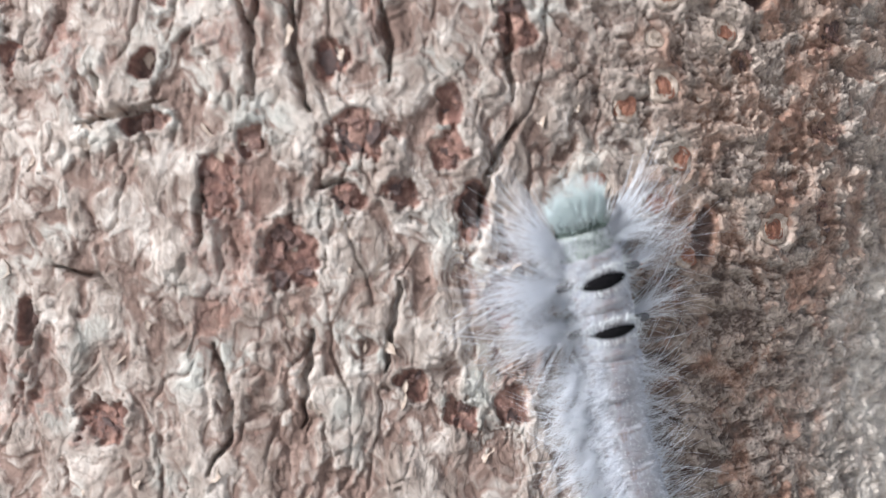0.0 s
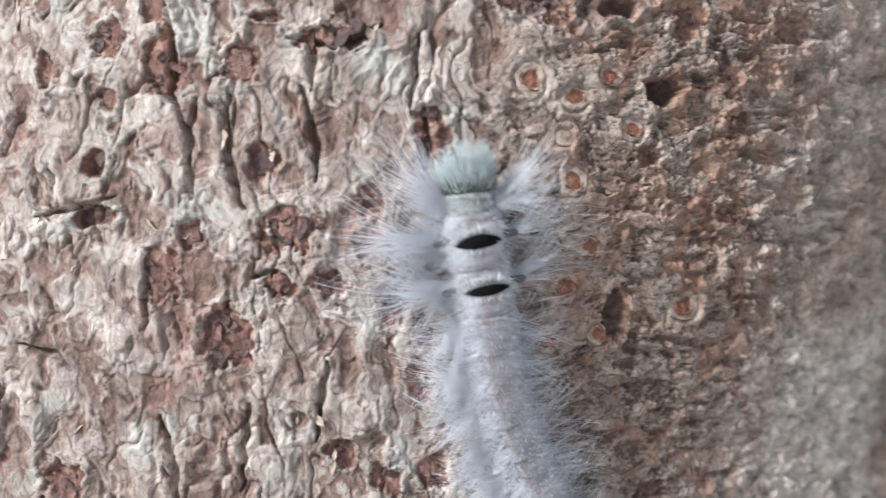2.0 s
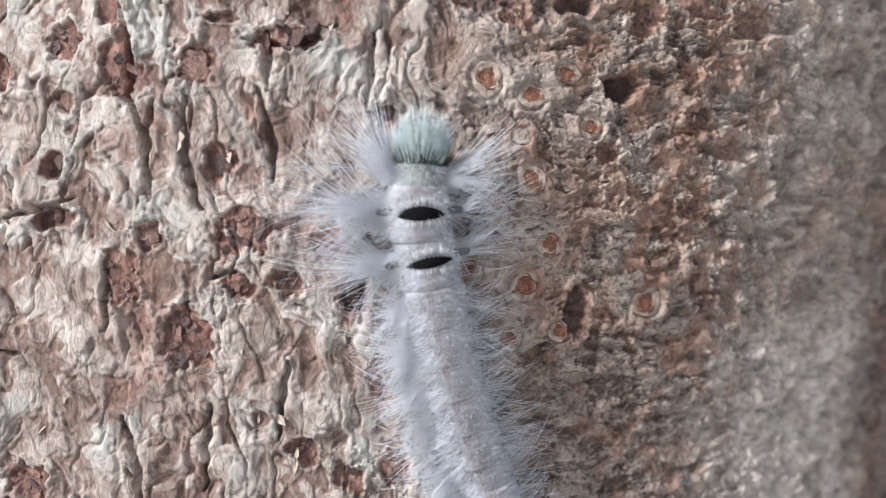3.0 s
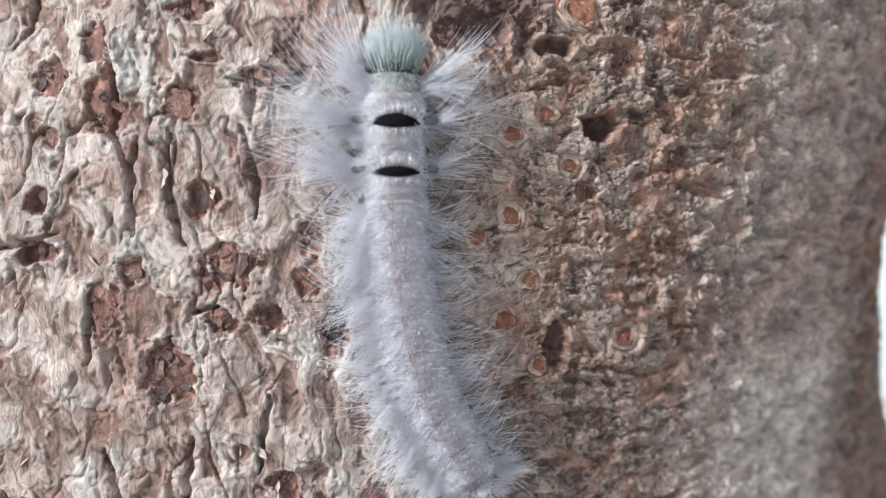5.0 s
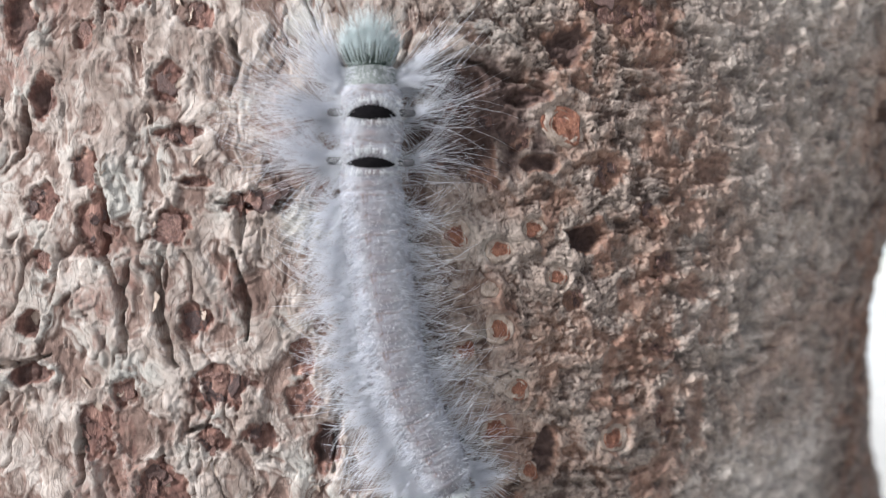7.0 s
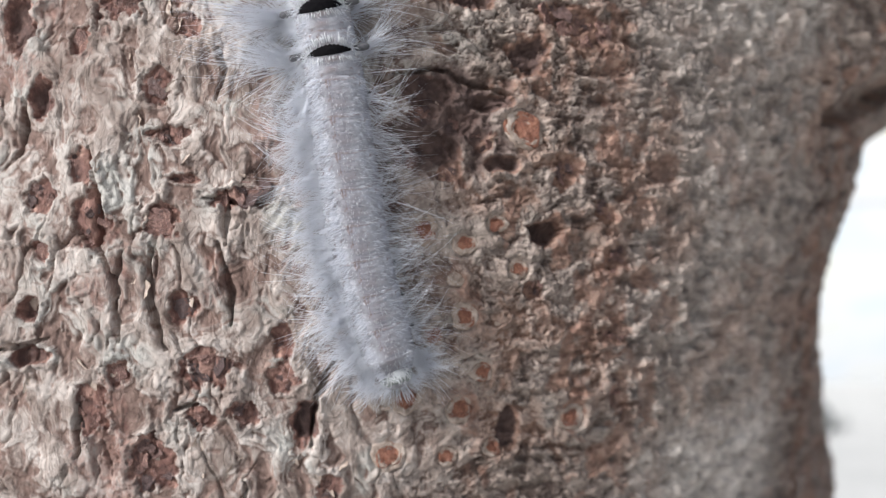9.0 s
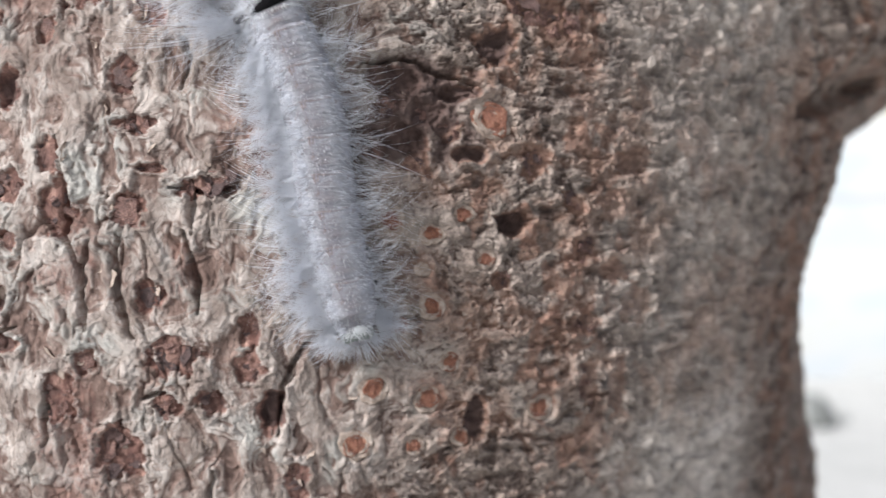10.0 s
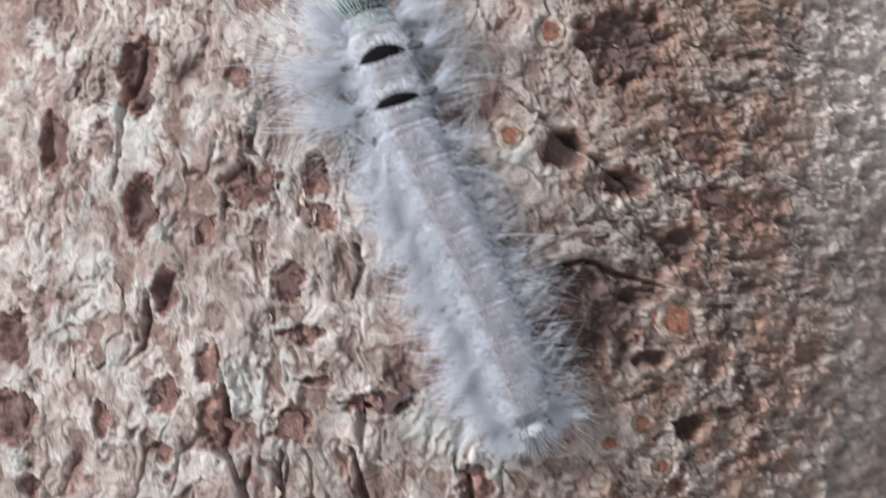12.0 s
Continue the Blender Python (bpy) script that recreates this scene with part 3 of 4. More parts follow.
# ---------------------------------------------------------------- marks that stand out of the bark
def place_on_bark(ob, x, z, lift=0.0, spin=0.0, tip=0.0, roll=0.0):
    """Lays a piece on the trunk at x and z, its own -y pointing out of the bark."""
    y = float(front(x, z)) if x < TURN_X else None
    if y is None:
        px, py, nx, ny = (float(v) for v in trunk_point(np.array([float(x)]), np.array([float(z)])))
    else:
        px, py, s = x, y, float(front_slope(x, z))
        nx, ny = s / math.hypot(1, s), -1 / math.hypot(1, s)
    out = relief_at(x, z) + lift
    turn = Matrix.Rotation(math.atan2(nx, -ny), 4, "Z") @ Matrix.Rotation(spin, 4, "Y") @ Matrix.Rotation(tip, 4, "X") @ Matrix.Rotation(roll, 4, "Z")
    ob.matrix_basis = Matrix.Translation(((px + nx * out) * MM, (py + ny * out) * MM, z * MM)) @ turn


def ring_mesh(rng, squash):
    """An uneven raised ring of cork, about 1 mm in outer radius."""
    verts, faces, n, prof = [], [], 28, [(0.52, 0.25), (0.58, 0.02), (0.66, -0.09), (0.73, 0.01), (0.82, -0.12), (0.92, -0.05), (0.98, -0.08), (1.08, 0.04), (1.22, 0.35)]
    ph = [rng.uniform(0, 6.28) for _ in range(5)]
    for m in range(n):
        w = 2 * math.pi * m / n
        r = 1 + 0.10 * math.sin(2 * w + ph[0]) + 0.08 * math.sin(3 * w + ph[1]) + 0.06 * math.sin(7 * w + ph[2]) + rng.uniform(-0.03, 0.03)
        hgt = 0.7 + 0.7 * math.sin(w + ph[3]) + 0.4 * math.sin(5 * w + ph[4])
        for pr, py in prof:
            j = 1 + rng.uniform(-0.07, 0.07)
            verts.append((pr * r * j * math.cos(w) * MM, py * (hgt if py < 0 else 1) * MM, pr * r * j * squash * math.sin(w) * MM))
        for k in range(len(prof) - 1):
            p, q = m * len(prof) + k, ((m + 1) % n) * len(prof) + k
            faces.append((p, q, q + 1, p + 1))
    return verts, faces


def plate_mesh(rng, squash, thick=0.16, rough=0.2, n=22):
    """A thin uneven plate with a broken outline, about 1 mm in radius, cupped, with its edge worn."""
    verts, faces = [], []
    ph = [rng.uniform(0, 6.28) for _ in range(6)]
    rings = [(0.0, 0.02), (0.3, -0.05), (0.45, 0.07), (0.6, -0.07), (0.78, 0.06), (0.93, -0.08), (1.0, 0.03), (0.97, thick)]
    verts.append((0, rings[0][1] * MM, 0))
    for pr, py in rings[1:]:
        for m in range(n):
            w = 2 * math.pi * m / n
            r = 1 + rough * (math.sin(2 * w + ph[0]) * 0.6 + math.sin(3 * w + ph[1]) * 0.5 + math.sin(5 * w + ph[2]) * 0.4 + math.sin(9 * w + ph[3]) * 0.07) + rng.uniform(-0.02, 0.02)
            y = py * (1 + 0.6 * math.sin(3 * w + ph[1])) + 0.12 * math.sin(w + ph[4]) * pr + 0.05 * math.sin(4 * w + ph[5]) * pr * pr + rng.uniform(-0.02, 0.02)
            verts.append((pr * r * math.cos(w) * MM, y * MM, pr * r * squash * math.sin(w) * MM))
    for m in range(n):
        faces.append((0, 1 + m, 1 + (m + 1) % n))
        for k in range(len(rings) - 2):
            p, q = 1 + k * n + m, 1 + k * n + (m + 1) % n
            faces.append((p, p + n, q + n, q))
    return verts, faces


def build_marks():
    rng = random.Random(5)
    for x, z, r in LENTICELS:
        squash = 1.3 if r == 3.0 else rng.uniform(0.85, 1.15)
        size = (0.86 if r < 3 else 0.66) * r
        if x < -20:
            # worn flat on the old side: only the dark core is left, in a hollow
            v, f = plate_mesh(rng, squash * 1.15, 0.3, 0.26, 26)
            core = mesh_object("lenticel", [tuple(c * size * 0.8 for c in p) for p in v], f, CORE, TREE, "worn lenticel with a dark brown core")
            place_on_bark(core, x, z, 0.12, rng.uniform(-0.5, 0.5), rng.uniform(-0.12, 0.12), rng.uniform(-0.12, 0.12))
            continue
        v, f = ring_mesh(rng, squash)
        ring = mesh_object("lenticel", [tuple(c * size for c in p) for p in v], f, RIM, TREE, "raised lenticel with a pale corky rim")
        place_on_bark(ring, x, z, 0.3, rng.uniform(-0.4, 0.4) if r < 3 else -0.45)
        v, f = plate_mesh(rng, squash, 0.2, 0.22, 26)
        share = 1.05 if r == 3 else 0.95 if r == 1.5 else rng.uniform(0.70, 0.88)
        core = mesh_object("core", [tuple(c * size * share for c in p) for p in v], f, RIM if r < 1.2 else RUSTY, ring, "rust-brown core")
        core.location = (rng.uniform(-0.05, 0.05) * size * MM, rng.uniform(-0.05, 0.02) * size * MM, rng.uniform(-0.05, 0.05) * size * MM)
    for x, z, rx, rz in SCARS_WEST + SCARS_EAST:
        if x > 33:
            continue
        for k in range(12 if rx * rz > 5 else 6):
            share = rng.uniform(0.14, 0.36)
            v, f = plate_mesh(rng, rng.uniform(0.6, 1.7), 0.25, 0.4, 11)
            ob = mesh_object("bark_plate", [tuple(c * rx * share for c in p) for p in v], f, CORE, TREE)
            away, way = math.sqrt(rng.random()) * 0.8, rng.uniform(0, 6.28)
            place_on_bark(ob, x + away * math.cos(way) * rx, z + away * math.sin(way) * rz, rng.uniform(-0.1, 0.15), rng.uniform(-1.2, 1.2),
                          rng.uniform(-0.35, 0.35), rng.uniform(-0.35, 0.35))


def flake_mesh(rng, length, width):
    """A curled sliver of cork, lifted along one side, with a ragged outline."""
    verts, faces, nu, nv = [], [], 8, 5
    ph = [rng.uniform(0, 6.28) for _ in range(4)]
    for side in (0, 1):
        for i in range(nu):
            u = -1 + 2 * i / (nu - 1)
            taper = max(0.06, 1 - abs(u) ** 2.2) * (1 + 0.22 * math.sin(5 * u + ph[0]) + 0.15 * math.sin(11 * u + ph[1]))
            for j in range(nv):
                v = j / (nv - 1)
                x = (v - 0.35) * width * taper + 0.15 * width * math.sin(3 * u + ph[2])
                lift = -0.26 * width * v * v * (0.6 + 0.4 * math.sin(2 * u + ph[3])) + 0.12 * (1 - v)
                verts.append((x * MM, (lift + 0.10 * side) * MM, (u * length * 0.5 + rng.uniform(-0.05, 0.05)) * MM))
    m = nu * nv
    for i in range(nu - 1):
        for j in range(nv - 1):
            p = i * nv + j
            faces.append((p, p + 1, p + nv + 1, p + nv))
            faces.append((m + p, m + p + nv, m + p + nv + 1, m + p + 1))
    rim = [i * nv for i in range(nu)] + [(nu - 1) * nv + j for j in range(1, nv)] + [i * nv + nv - 1 for i in range(nu - 2, -1, -1)] + list(range(nv - 2, 0, -1))
    for p, q in zip(rim, rim[1:] + rim[:1]):
        faces.append((q, p, m + p, m + q))
    return verts, faces


def build_flakes():
    rng = random.Random(21)
    shapes = []
    for k in range(14):
        v, f = flake_mesh(rng, rng.uniform(1.6, 3.6), rng.uniform(0.6, 1.3))
        me = bpy.data.meshes.new("bark_flake")
        me.from_pydata(v, [], f)
        me.materials.append(RIM)
        me.polygons.foreach_set("use_smooth", [True] * len(me.polygons))
        shapes.append(me)
    for k in range(190):
        west = k < 140
        x, z = (rng.uniform(-66, -2), rng.uniform(-45, 76)) if west else (rng.uniform(0, 32), rng.uniform(-38, 70))
        ob = new("bark_flake", rng.choice(shapes))
        ob.parent = TREE
        spin = rng.gauss(0, 0.45) + (0 if west else 1.35) + (math.pi if rng.random() < 0.4 else 0)
        place_on_bark(ob, x, z, -0.12, spin, rng.gauss(0, 0.12), rng.gauss(0, 0.1))
        size = rng.uniform(0.6, 1.25) * (1 if west else 0.6)
        ob.scale = (size, size, size)


build_marks()
build_flakes()

# ---------------------------------------------------------------- the caterpillar
# Its spine as it crawls: seconds, then x and z in millimetres of six stations from the neck to the tail.
CRAWL_A = [
    (0.0, -1.7, -8.8, -0.1, -13.5, 1.2, -18.8, 3.2, -31.2, 6.6, -43.7, 9.3, -56.3),
    (0.5, -2.2, -5.0, -1.5, -9.9, -0.2, -15.2, 0.9, -27.6, 5.3, -39.8, 9.4, -52.1),
    (1.0, -2.6, -0.5, -2.0, -5.5, -1.3, -10.8, 0.6, -23.2, 3.7, -35.8, 6.9, -48.4),
    (1.5, -2.5, 2.0, -2.2, -3.0, -1.9, -8.4, -0.7, -20.9, 2.7, -33.4, 5.8, -46.0),
    (2.0, -4.6, 5.3, -3.9, 0.4, -2.9, -4.9, -0.8, -17.3, 3.8, -29.5, 8.5, -41.6),
    (2.5, -5.2, 7.3, -5.1, 2.3, -4.1, -3.0, -1.7, -15.3, 2.2, -27.7, 6.4, -40.0),
    (3.0, -5.1, 8.3, -5.3, 3.3, -4.4, -2.0, -2.1, -14.4, 1.4, -26.9, 5.4, -39.3),
]
CRAWL_B = [
    (5.0, -5.7, 22.5, -5.7, 17.5, -5.7, 12.1, -4.9, -0.2, -2.3, -12.7, 3.2, -24.2),
    (5.5, -5.7, 25.9, -5.7, 20.9, -5.8, 15.5, -4.6, 3.1, -2.0, -9.6, 2.5, -21.5),
    (6.0, -5.6, 30.3, -5.9, 25.3, -6.3, 19.9, -5.6, 7.4, -2.8, -5.3, 1.7, -17.4),
    (6.5, -5.4, 32.3, -5.6, 27.3, -6.1, 21.9, -5.3, 9.4, -2.4, -3.3, 1.6, -15.6),
    (7.0, -6.8, 37.2, -6.7, 32.2, -6.9, 26.8, -6.1, 14.3, -4.0, 1.6, 1.2, -10.2),
]
CRAWL_C = [
    (9.0, -10.7, 50.0, -9.6, 45.2, -8.5, 39.9, -6.9, 27.5, -5.0, 14.8, -1.7, 2.4),
    (9.5, -11.3, 52.4, -10.6, 47.5, -9.7, 42.2, -7.8, 29.9, -5.7, 17.2, -2.1, 4.9),
    (10.0, -15.6, 53.5, -13.3, 49.0, -10.9, 44.2, -6.6, 32.4, -4.8, 19.5, -2.1, 6.7),
    (10.5, -17.3, 57.6, -15.5, 53.0, -13.5, 48.0, -9.0, 36.2, -5.6, 23.7, -2.0, 11.2),
    (11.0, -21.5, 59.0, -18.9, 54.7, -16.1, 50.0, -9.7, 39.2, -6.2, 26.8, -2.6, 14.4),
    (11.5, -20.6, 64.6, -18.5, 60.0, -16.3, 55.0, -11.5, 43.3, -7.1, 30.9, -2.4, 18.7),
    (12.0, -20.9, 67.2, -19.3, 62.4, -17.7, 57.3, -12.9, 45.9, -7.6, 34.4, -3.2, 22.4),
]
STATIONS = [-5.0, 0.0, 5.4, 18.0, 31.0, 44.0]


def spine(row, s):
    """Place and heading at s millimetres behind the first black bar."""
    px, pz = np.array(row[1::2]), np.array(row[2::2])
    st = np.array(STATIONS)

    def at(q):
        k = int(np.clip(np.searchsorted(st, q) - 1, 0, 4))
        t = (q - st[k]) / (st[k + 1] - st[k])
        out = []
        for v in (px, pz):
            slope = np.gradient(v, st)
            d = st[k + 1] - st[k]
            if t < 0:
                out.append(v[0] + slope[0] * (q - st[0]))
            elif t > 1:
                out.append(v[-1] + slope[-1] * (q - st[-1]))
            else:
                out.append(v[k] * (2 * t**3 - 3 * t**2 + 1) + v[k + 1] * (3 * t**2 - 2 * t**3)
                           + slope[k] * d * (t**3 - 2 * t**2 + t) + slope[k + 1] * d * (t**3 - t**2))
        return np.array(out)

    here, way = at(s), at(s - 1.5) - at(s + 1.5)
    return here[0], here[1], math.atan2(way[0], way[1])


def body_pose(row, s):
    """Pose of a segment in the caterpillar's space: x across, z ahead, -y away from the bark."""
    x, z, head = spine(row, s)
    sx = float(front_slope(x, z))
    sz = float(front(x, z + 1) - front(x, z - 1)) / 2
    turn = Matrix.Rotation(math.atan(sx), 4, "Z") @ Matrix.Rotation(-math.atan(sz) * 0.8, 4, "X") @ Matrix.Rotation(head, 4, "Y")
    return Matrix.Translation((x * MM, (float(front(x, z)) - 0.4) * MM, z * MM)) @ turn


def section(w, h, ang):
    """A point of the body's cross-section; ang 0 at the back's middle, growing to +x."""
    c, s = math.cos(ang), math.sin(ang)
    x = w * s
    y = -h * 0.5 - h * 0.5 * math.copysign(abs(c) ** 1.05, c)
    return x, y


def segment_mesh(rng, length, w_front, w_back, h_front, h_back, folds):
    """A body ring with fine folds across, rounded in at both ends."""
    verts, faces, n, rings = [], [], 36, 26
    for k in range(rings):
        t = k / (rings - 1)
        zz = length * (0.5 - t)
        w, h = w_front + (w_back - w_front) * t, h_front + (h_back - h_front) * t
        end = min(t, 1 - t) * length
        pinch = 1 - 0.06 * max(0, 1 - end / 0.7) ** 2
        fold = 1 + 0.005 * math.cos(2 * math.pi * folds * 1.6 * t + 0.6)
        for m in range(n):
            ang = 2 * math.pi * m / n
            x, y = section(w * pinch * fold, h * pinch * fold, ang)
            j = 1 + 0.035 * float(perlin(np.array(m * 0.9), np.array(k * 0.7 + length * 9), 5))
            verts.append((x * j * MM, (y * j + 0.4) * MM, zz * MM))
    for k in range(rings - 1):
        for m in range(n):
            p, q = k * n + m, k * n + (m + 1) % n
            faces.append((p, p + n, q + n, q))
    return verts, faces


def tuft(roots, bow=0.25, rings=4):
    """Tapered hairs as thin three-sided tubes. roots: place, direction, length, width (millimetres), droop vector."""
    verts, faces = [], []
    for p, d, length, width, droop in roots:
        d = d.normalized()
        side = d.cross(Vector((0.31, 0.95, 0.12))).normalized()
        up = side.cross(d)
        first = len(verts)
        for k in range(rings):
            t = k / rings
            c = p + d * (length * t) + droop * (length * t * t)
            r = width * (1 - 0.65 * t) * 0.5
            for m in range(3):
                w = 2.0944 * m
                verts.append(tuple((c + side * (r * math.cos(w)) + up * (r * math.sin(w))) * MM))
        verts.append(tuple((p + d * length + droop * length) * MM))
        for k in range(rings - 1):
            for m in range(3):
                a, b = first + 3 * k + m, first + 3 * k + (m + 1) % 3
                faces.append((a, b, b + 3, a + 3))
        last = first + 3 * (rings - 1)
        faces += [(last, last + 1, last + 3), (last + 1, last + 2, last + 3), (last + 2, last, last + 3)]
    return verts, faces


def side_hair(rng, side, w, h, count, reach, spread, lean, up=0.25, base=1.2, thick=1.0, gather=15):
    """A fan of hairs from one flank, gathered in loose locks: reach in millimetres, lean: how far it points ahead."""
    roots = []
    locks = []
    for _ in range(max(6, count // gather)):
        fan = max(-1.25, min(1.25, rng.gauss(0, spread) + lean))
        locks.append((rng.gauss(0, base * 0.5), fan, rng.uniform(-0.04, up * 2), rng.uniform(0.38, 1.1), rng.gauss(0, 0.30), rng.uniform(0.08, 0.66)))
    for _ in range(count):
        z0, fan, rise, share, bend, low = rng.choice(locks)
        low = min(0.95, max(0.03, low + rng.gauss(0, 0.05)))
        p = Vector((side * w * (math.sqrt(1 - (2 * low - 1) ** 2) * 0.35 + 0.6), -h * low, z0 + rng.gauss(0, 0.3)))
        fan += rng.gauss(0, 0.11)
        d = Vector((side * math.cos(fan), -(rise + rng.gauss(0, 0.07)), math.sin(fan)))
        length = reach * share * rng.uniform(0.4, 1.1)
        droop = Vector((0, rng.uniform(0.05, 0.36), bend + rng.gauss(0, 0.06)))
        roots.append((p, d, length, thick * rng.uniform(0.045, 0.08), droop))
    return tuft(roots)


def flank_hair(rng, side, w, h, length, count, reach):
    """Soft hair that starts high on one flank and lies down over it, outwards and back."""
    roots = []
    for _ in range(count):
        ang = side * rng.uniform(0.45, 1.5)
        x, y = section(w, h, ang)
        p = Vector((x * 0.98, y + 0.4, rng.uniform(-0.5, 0.5) * length))
        d = Vector((side * math.cos(ang) * 0.9 + side * 0.45, 0.35 * abs(math.sin(ang)) - 0.35, rng.gauss(-0.35, 0.4)))
        roots.append((p, d, reach * rng.uniform(0.3, 1.0) * (0.35 + 0.43 * abs(ang)), rng.uniform(0.035, 0.065), Vector((0, 0.3, rng.gauss(0, 0.12)))))
    return tuft(roots)


def back_fuzz(rng, w, h, length, count, reach=0.7, bald=0.0):
    """Short pale down on the back and shoulders."""
    roots = []
    for _ in range(count):
        ang = rng.gauss(0, 0.9)
        ang = max(-1.7, min(1.7, ang))
        x, y = section(w, h, ang)
        z = rng.uniform(-0.5, 0.5) * length
        if abs(z - 0.5) < bald and abs(ang) < 1.15:
            continue
        p = Vector((x, y + 0.4, z))
        d = Vector((math.sin(ang) * 0.9, -math.cos(ang) * 0.45, -0.75 + rng.gauss(0, 0.35)))
        roots.append((p, d, reach * rng.uniform(0.3, 1.1), rng.uniform(0.03, 0.055), Vector((0, 0.15, 0))))
    return tuft(roots, rings=2)


def bar_mesh(w, h, half, width):
    """A velvet bar across the back: bowed ahead, flat behind, pointed at both ends."""
    verts, faces, n, rows = [], [], 25, 5
    for m in range(n):
        u = -1 + 2 * m / (n - 1)
        ang = half * u
        thick = 1.12 * width * max(0.0, 1 - abs(u) ** 1.7) ** 0.85 + 0.02
        for k in range(rows):
            v = k / (rows - 1)
            x, y = section(w, h, ang)
            puff = 0.10 + 0.16 * math.sin(math.pi * v) * (1 - u * u)
            nx, ny = math.sin(ang), -math.cos(ang)
            ragged = 0.10 * math.sin(37 * u + 5 * v)
            verts.append(((x + nx * puff) * MM, (y + 0.4 + ny * puff) * MM, (-0.18 * width - 0.36 * thick + thick * v + ragged * (1 if k in (0, rows - 1) else 0)) * MM))
    for m in range(n - 1):
        for k in range(rows - 1):
            p = m * rows + k
            faces.append((p, p + 1, p + rows + 1, p + rows))
    return verts, faces


SEGMENTS = []


def build_caterpillar():
    rng = random.Random(11)
    bug = tagged(new("caterpillar"), "grey hairy caterpillar with two black bars, crawling up bark", "caterpillar")
    bug.location = (0, 0, EYE)

    def seg(name, s, length, wf, wb, hf, hb, folds, material=SKIN, label=""):
        v, f = segment_mesh(rng, length, wf, wb, hf, hb, folds)
        ob = mesh_object(name, v, f, material, bug, label)
        # a pale line along each side of the back, imitating light from the left
        around = ((np.arange(len(v)) % 36) / 36 * 2 * np.pi + np.pi) % (2 * np.pi) - np.pi
        line = step(0.05, 0.6, np.abs(around)) * (1 - step(0.9, 1.5, np.abs(around))) * 0.5
        at = (np.arange(len(v)) // 36) / 25
        seam = np.exp(-(((at - 0.14 - 0.02 * np.sin(7 * around)) / 0.035) ** 2)) + 0.55 * np.exp(-(((at - 0.62 + 0.02 * np.sin(5 * around + s)) / 0.03) ** 2))
        ob.data.attributes.new("seam", "FLOAT", "POINT").data.foreach_set("value", (seam * np.cos(around * 0.8).clip(0, 1)).astype(np.float32))
        dorsal = 1 - step(0.3, 0.9, np.abs(around + 0.08 * np.sin(9 * at + s)))
        ob.data.attributes.new("dorsal", "FLOAT", "POINT").data.foreach_set("value", dorsal.astype(np.float32))
        ob.data.attributes.new("lit_line", "FLOAT", "POINT").data.foreach_set("value", line.astype(np.float32))
        SEGMENTS.append((ob, s))
        return ob

    # head under its crown of teal hair
    head = seg("head", -6.6, 3.4, 1.9, 2.9, 3.6, 4.6, 2, MOSS, "dark grey-green head under a teal tuft")
    roots = []
    for _ in range(900):
        ang = rng.uniform(-1.4, 1.4)
        x, y = section(2.5, 4.7, ang)
        p = Vector((x, y + 0.5, -1.1 + 2.5 * math.sqrt(rng.random())))
        d = Vector((math.sin(ang) * 0.6 + rng.gauss(0, 0.14), -0.5 * math.cos(ang) - 0.12 + rng.gauss(0, 0.14), 1.0 - 0.3 * abs(math.sin(ang)) + rng.gauss(0, 0.1)))
        roots.append((p, d, rng.uniform(2.2, 4.8) * (1.2 - 0.55 * abs(ang)), rng.uniform(0.05, 0.09), Vector((rng.gauss(0, 0.08), 0.38, 0.12))))
    v, f = tuft(roots)
    mesh_object("crown_tuft", v, f, CROWN, head, "pale teal tuft of hair")
    roots = []
    for k in range(24):
        ang = -0.9 + 1.8 * k / 23 + rng.gauss(0, 0.03)
        x, y = section(2.95, 4.9, ang)
        roots.append((Vector((x, y - 0.45, -0.8)), Vector((math.sin(ang) * 0.6, -0.72 * math.cos(ang), 1)), rng.uniform(1.6, 2.7), 0.17, Vector((0, 0.2, 0))))
    v, f = tuft(roots)
    mesh_object("dark_stripe", v, f, MOSS, head, "dark green stripes under the tuft")

    collar = seg("collar", -4.2, 2.9, 3.0, 3.35, 4.9, 5.3, 2, GREEN, "grey-green collar behind the head")
    for side in (-1, 1):
        v, f = side_hair(rng, side, 2.9, 4.6, 400 if side < 0 else 330, 12.8 if side < 0 else 13.5, 0.30, 0.42 if side > 0 else 0.76, 0.45, 0.9, 0.95)
        mesh_object("shoulder_tuft", v, f, HAIR, collar, "long grey-white shoulder tuft")
        v, f = side_hair(rng, side, 2.9, 4.6, 240 if side < 0 else 90, 7.0, 0.4, 0.1, 0.3, 1.2)
        mesh_object("side_tuft", v, f, HAIR, collar)
    for side in (-1, 1):
        v, f = flank_hair(rng, side, 3.1, 5.0, 2.6, 140 if side < 0 else 60, 3.0)
        mesh_object("flank_hair", v, f, HAIR, collar)
    v, f = back_fuzz(rng, 3.2, 5.1, 2.9, 260, 0.7)
    mesh_object("down", v, f, HAIR, collar)

    for k, s in enumerate((-0.2, 5.2)):
        thorax = seg("thorax_segment", s - 0.2, 6.5, 3.45, 3.6, 5.4, 5.6, 5, SADDLE)
        v, f = bar_mesh(3.5, 5.5, 0.86, 1.45 if k == 0 else 1.1)
        mesh_object("black_bar", v, f, VELVET, thorax, "velvet black bar across the back")
        roots = []
        for _ in range(190):
            u = rng.uniform(-1, 1)
            ang = 0.9 * u
            x, y = section(3.5, 5.5, ang)
            ahead = rng.random() < 0.6
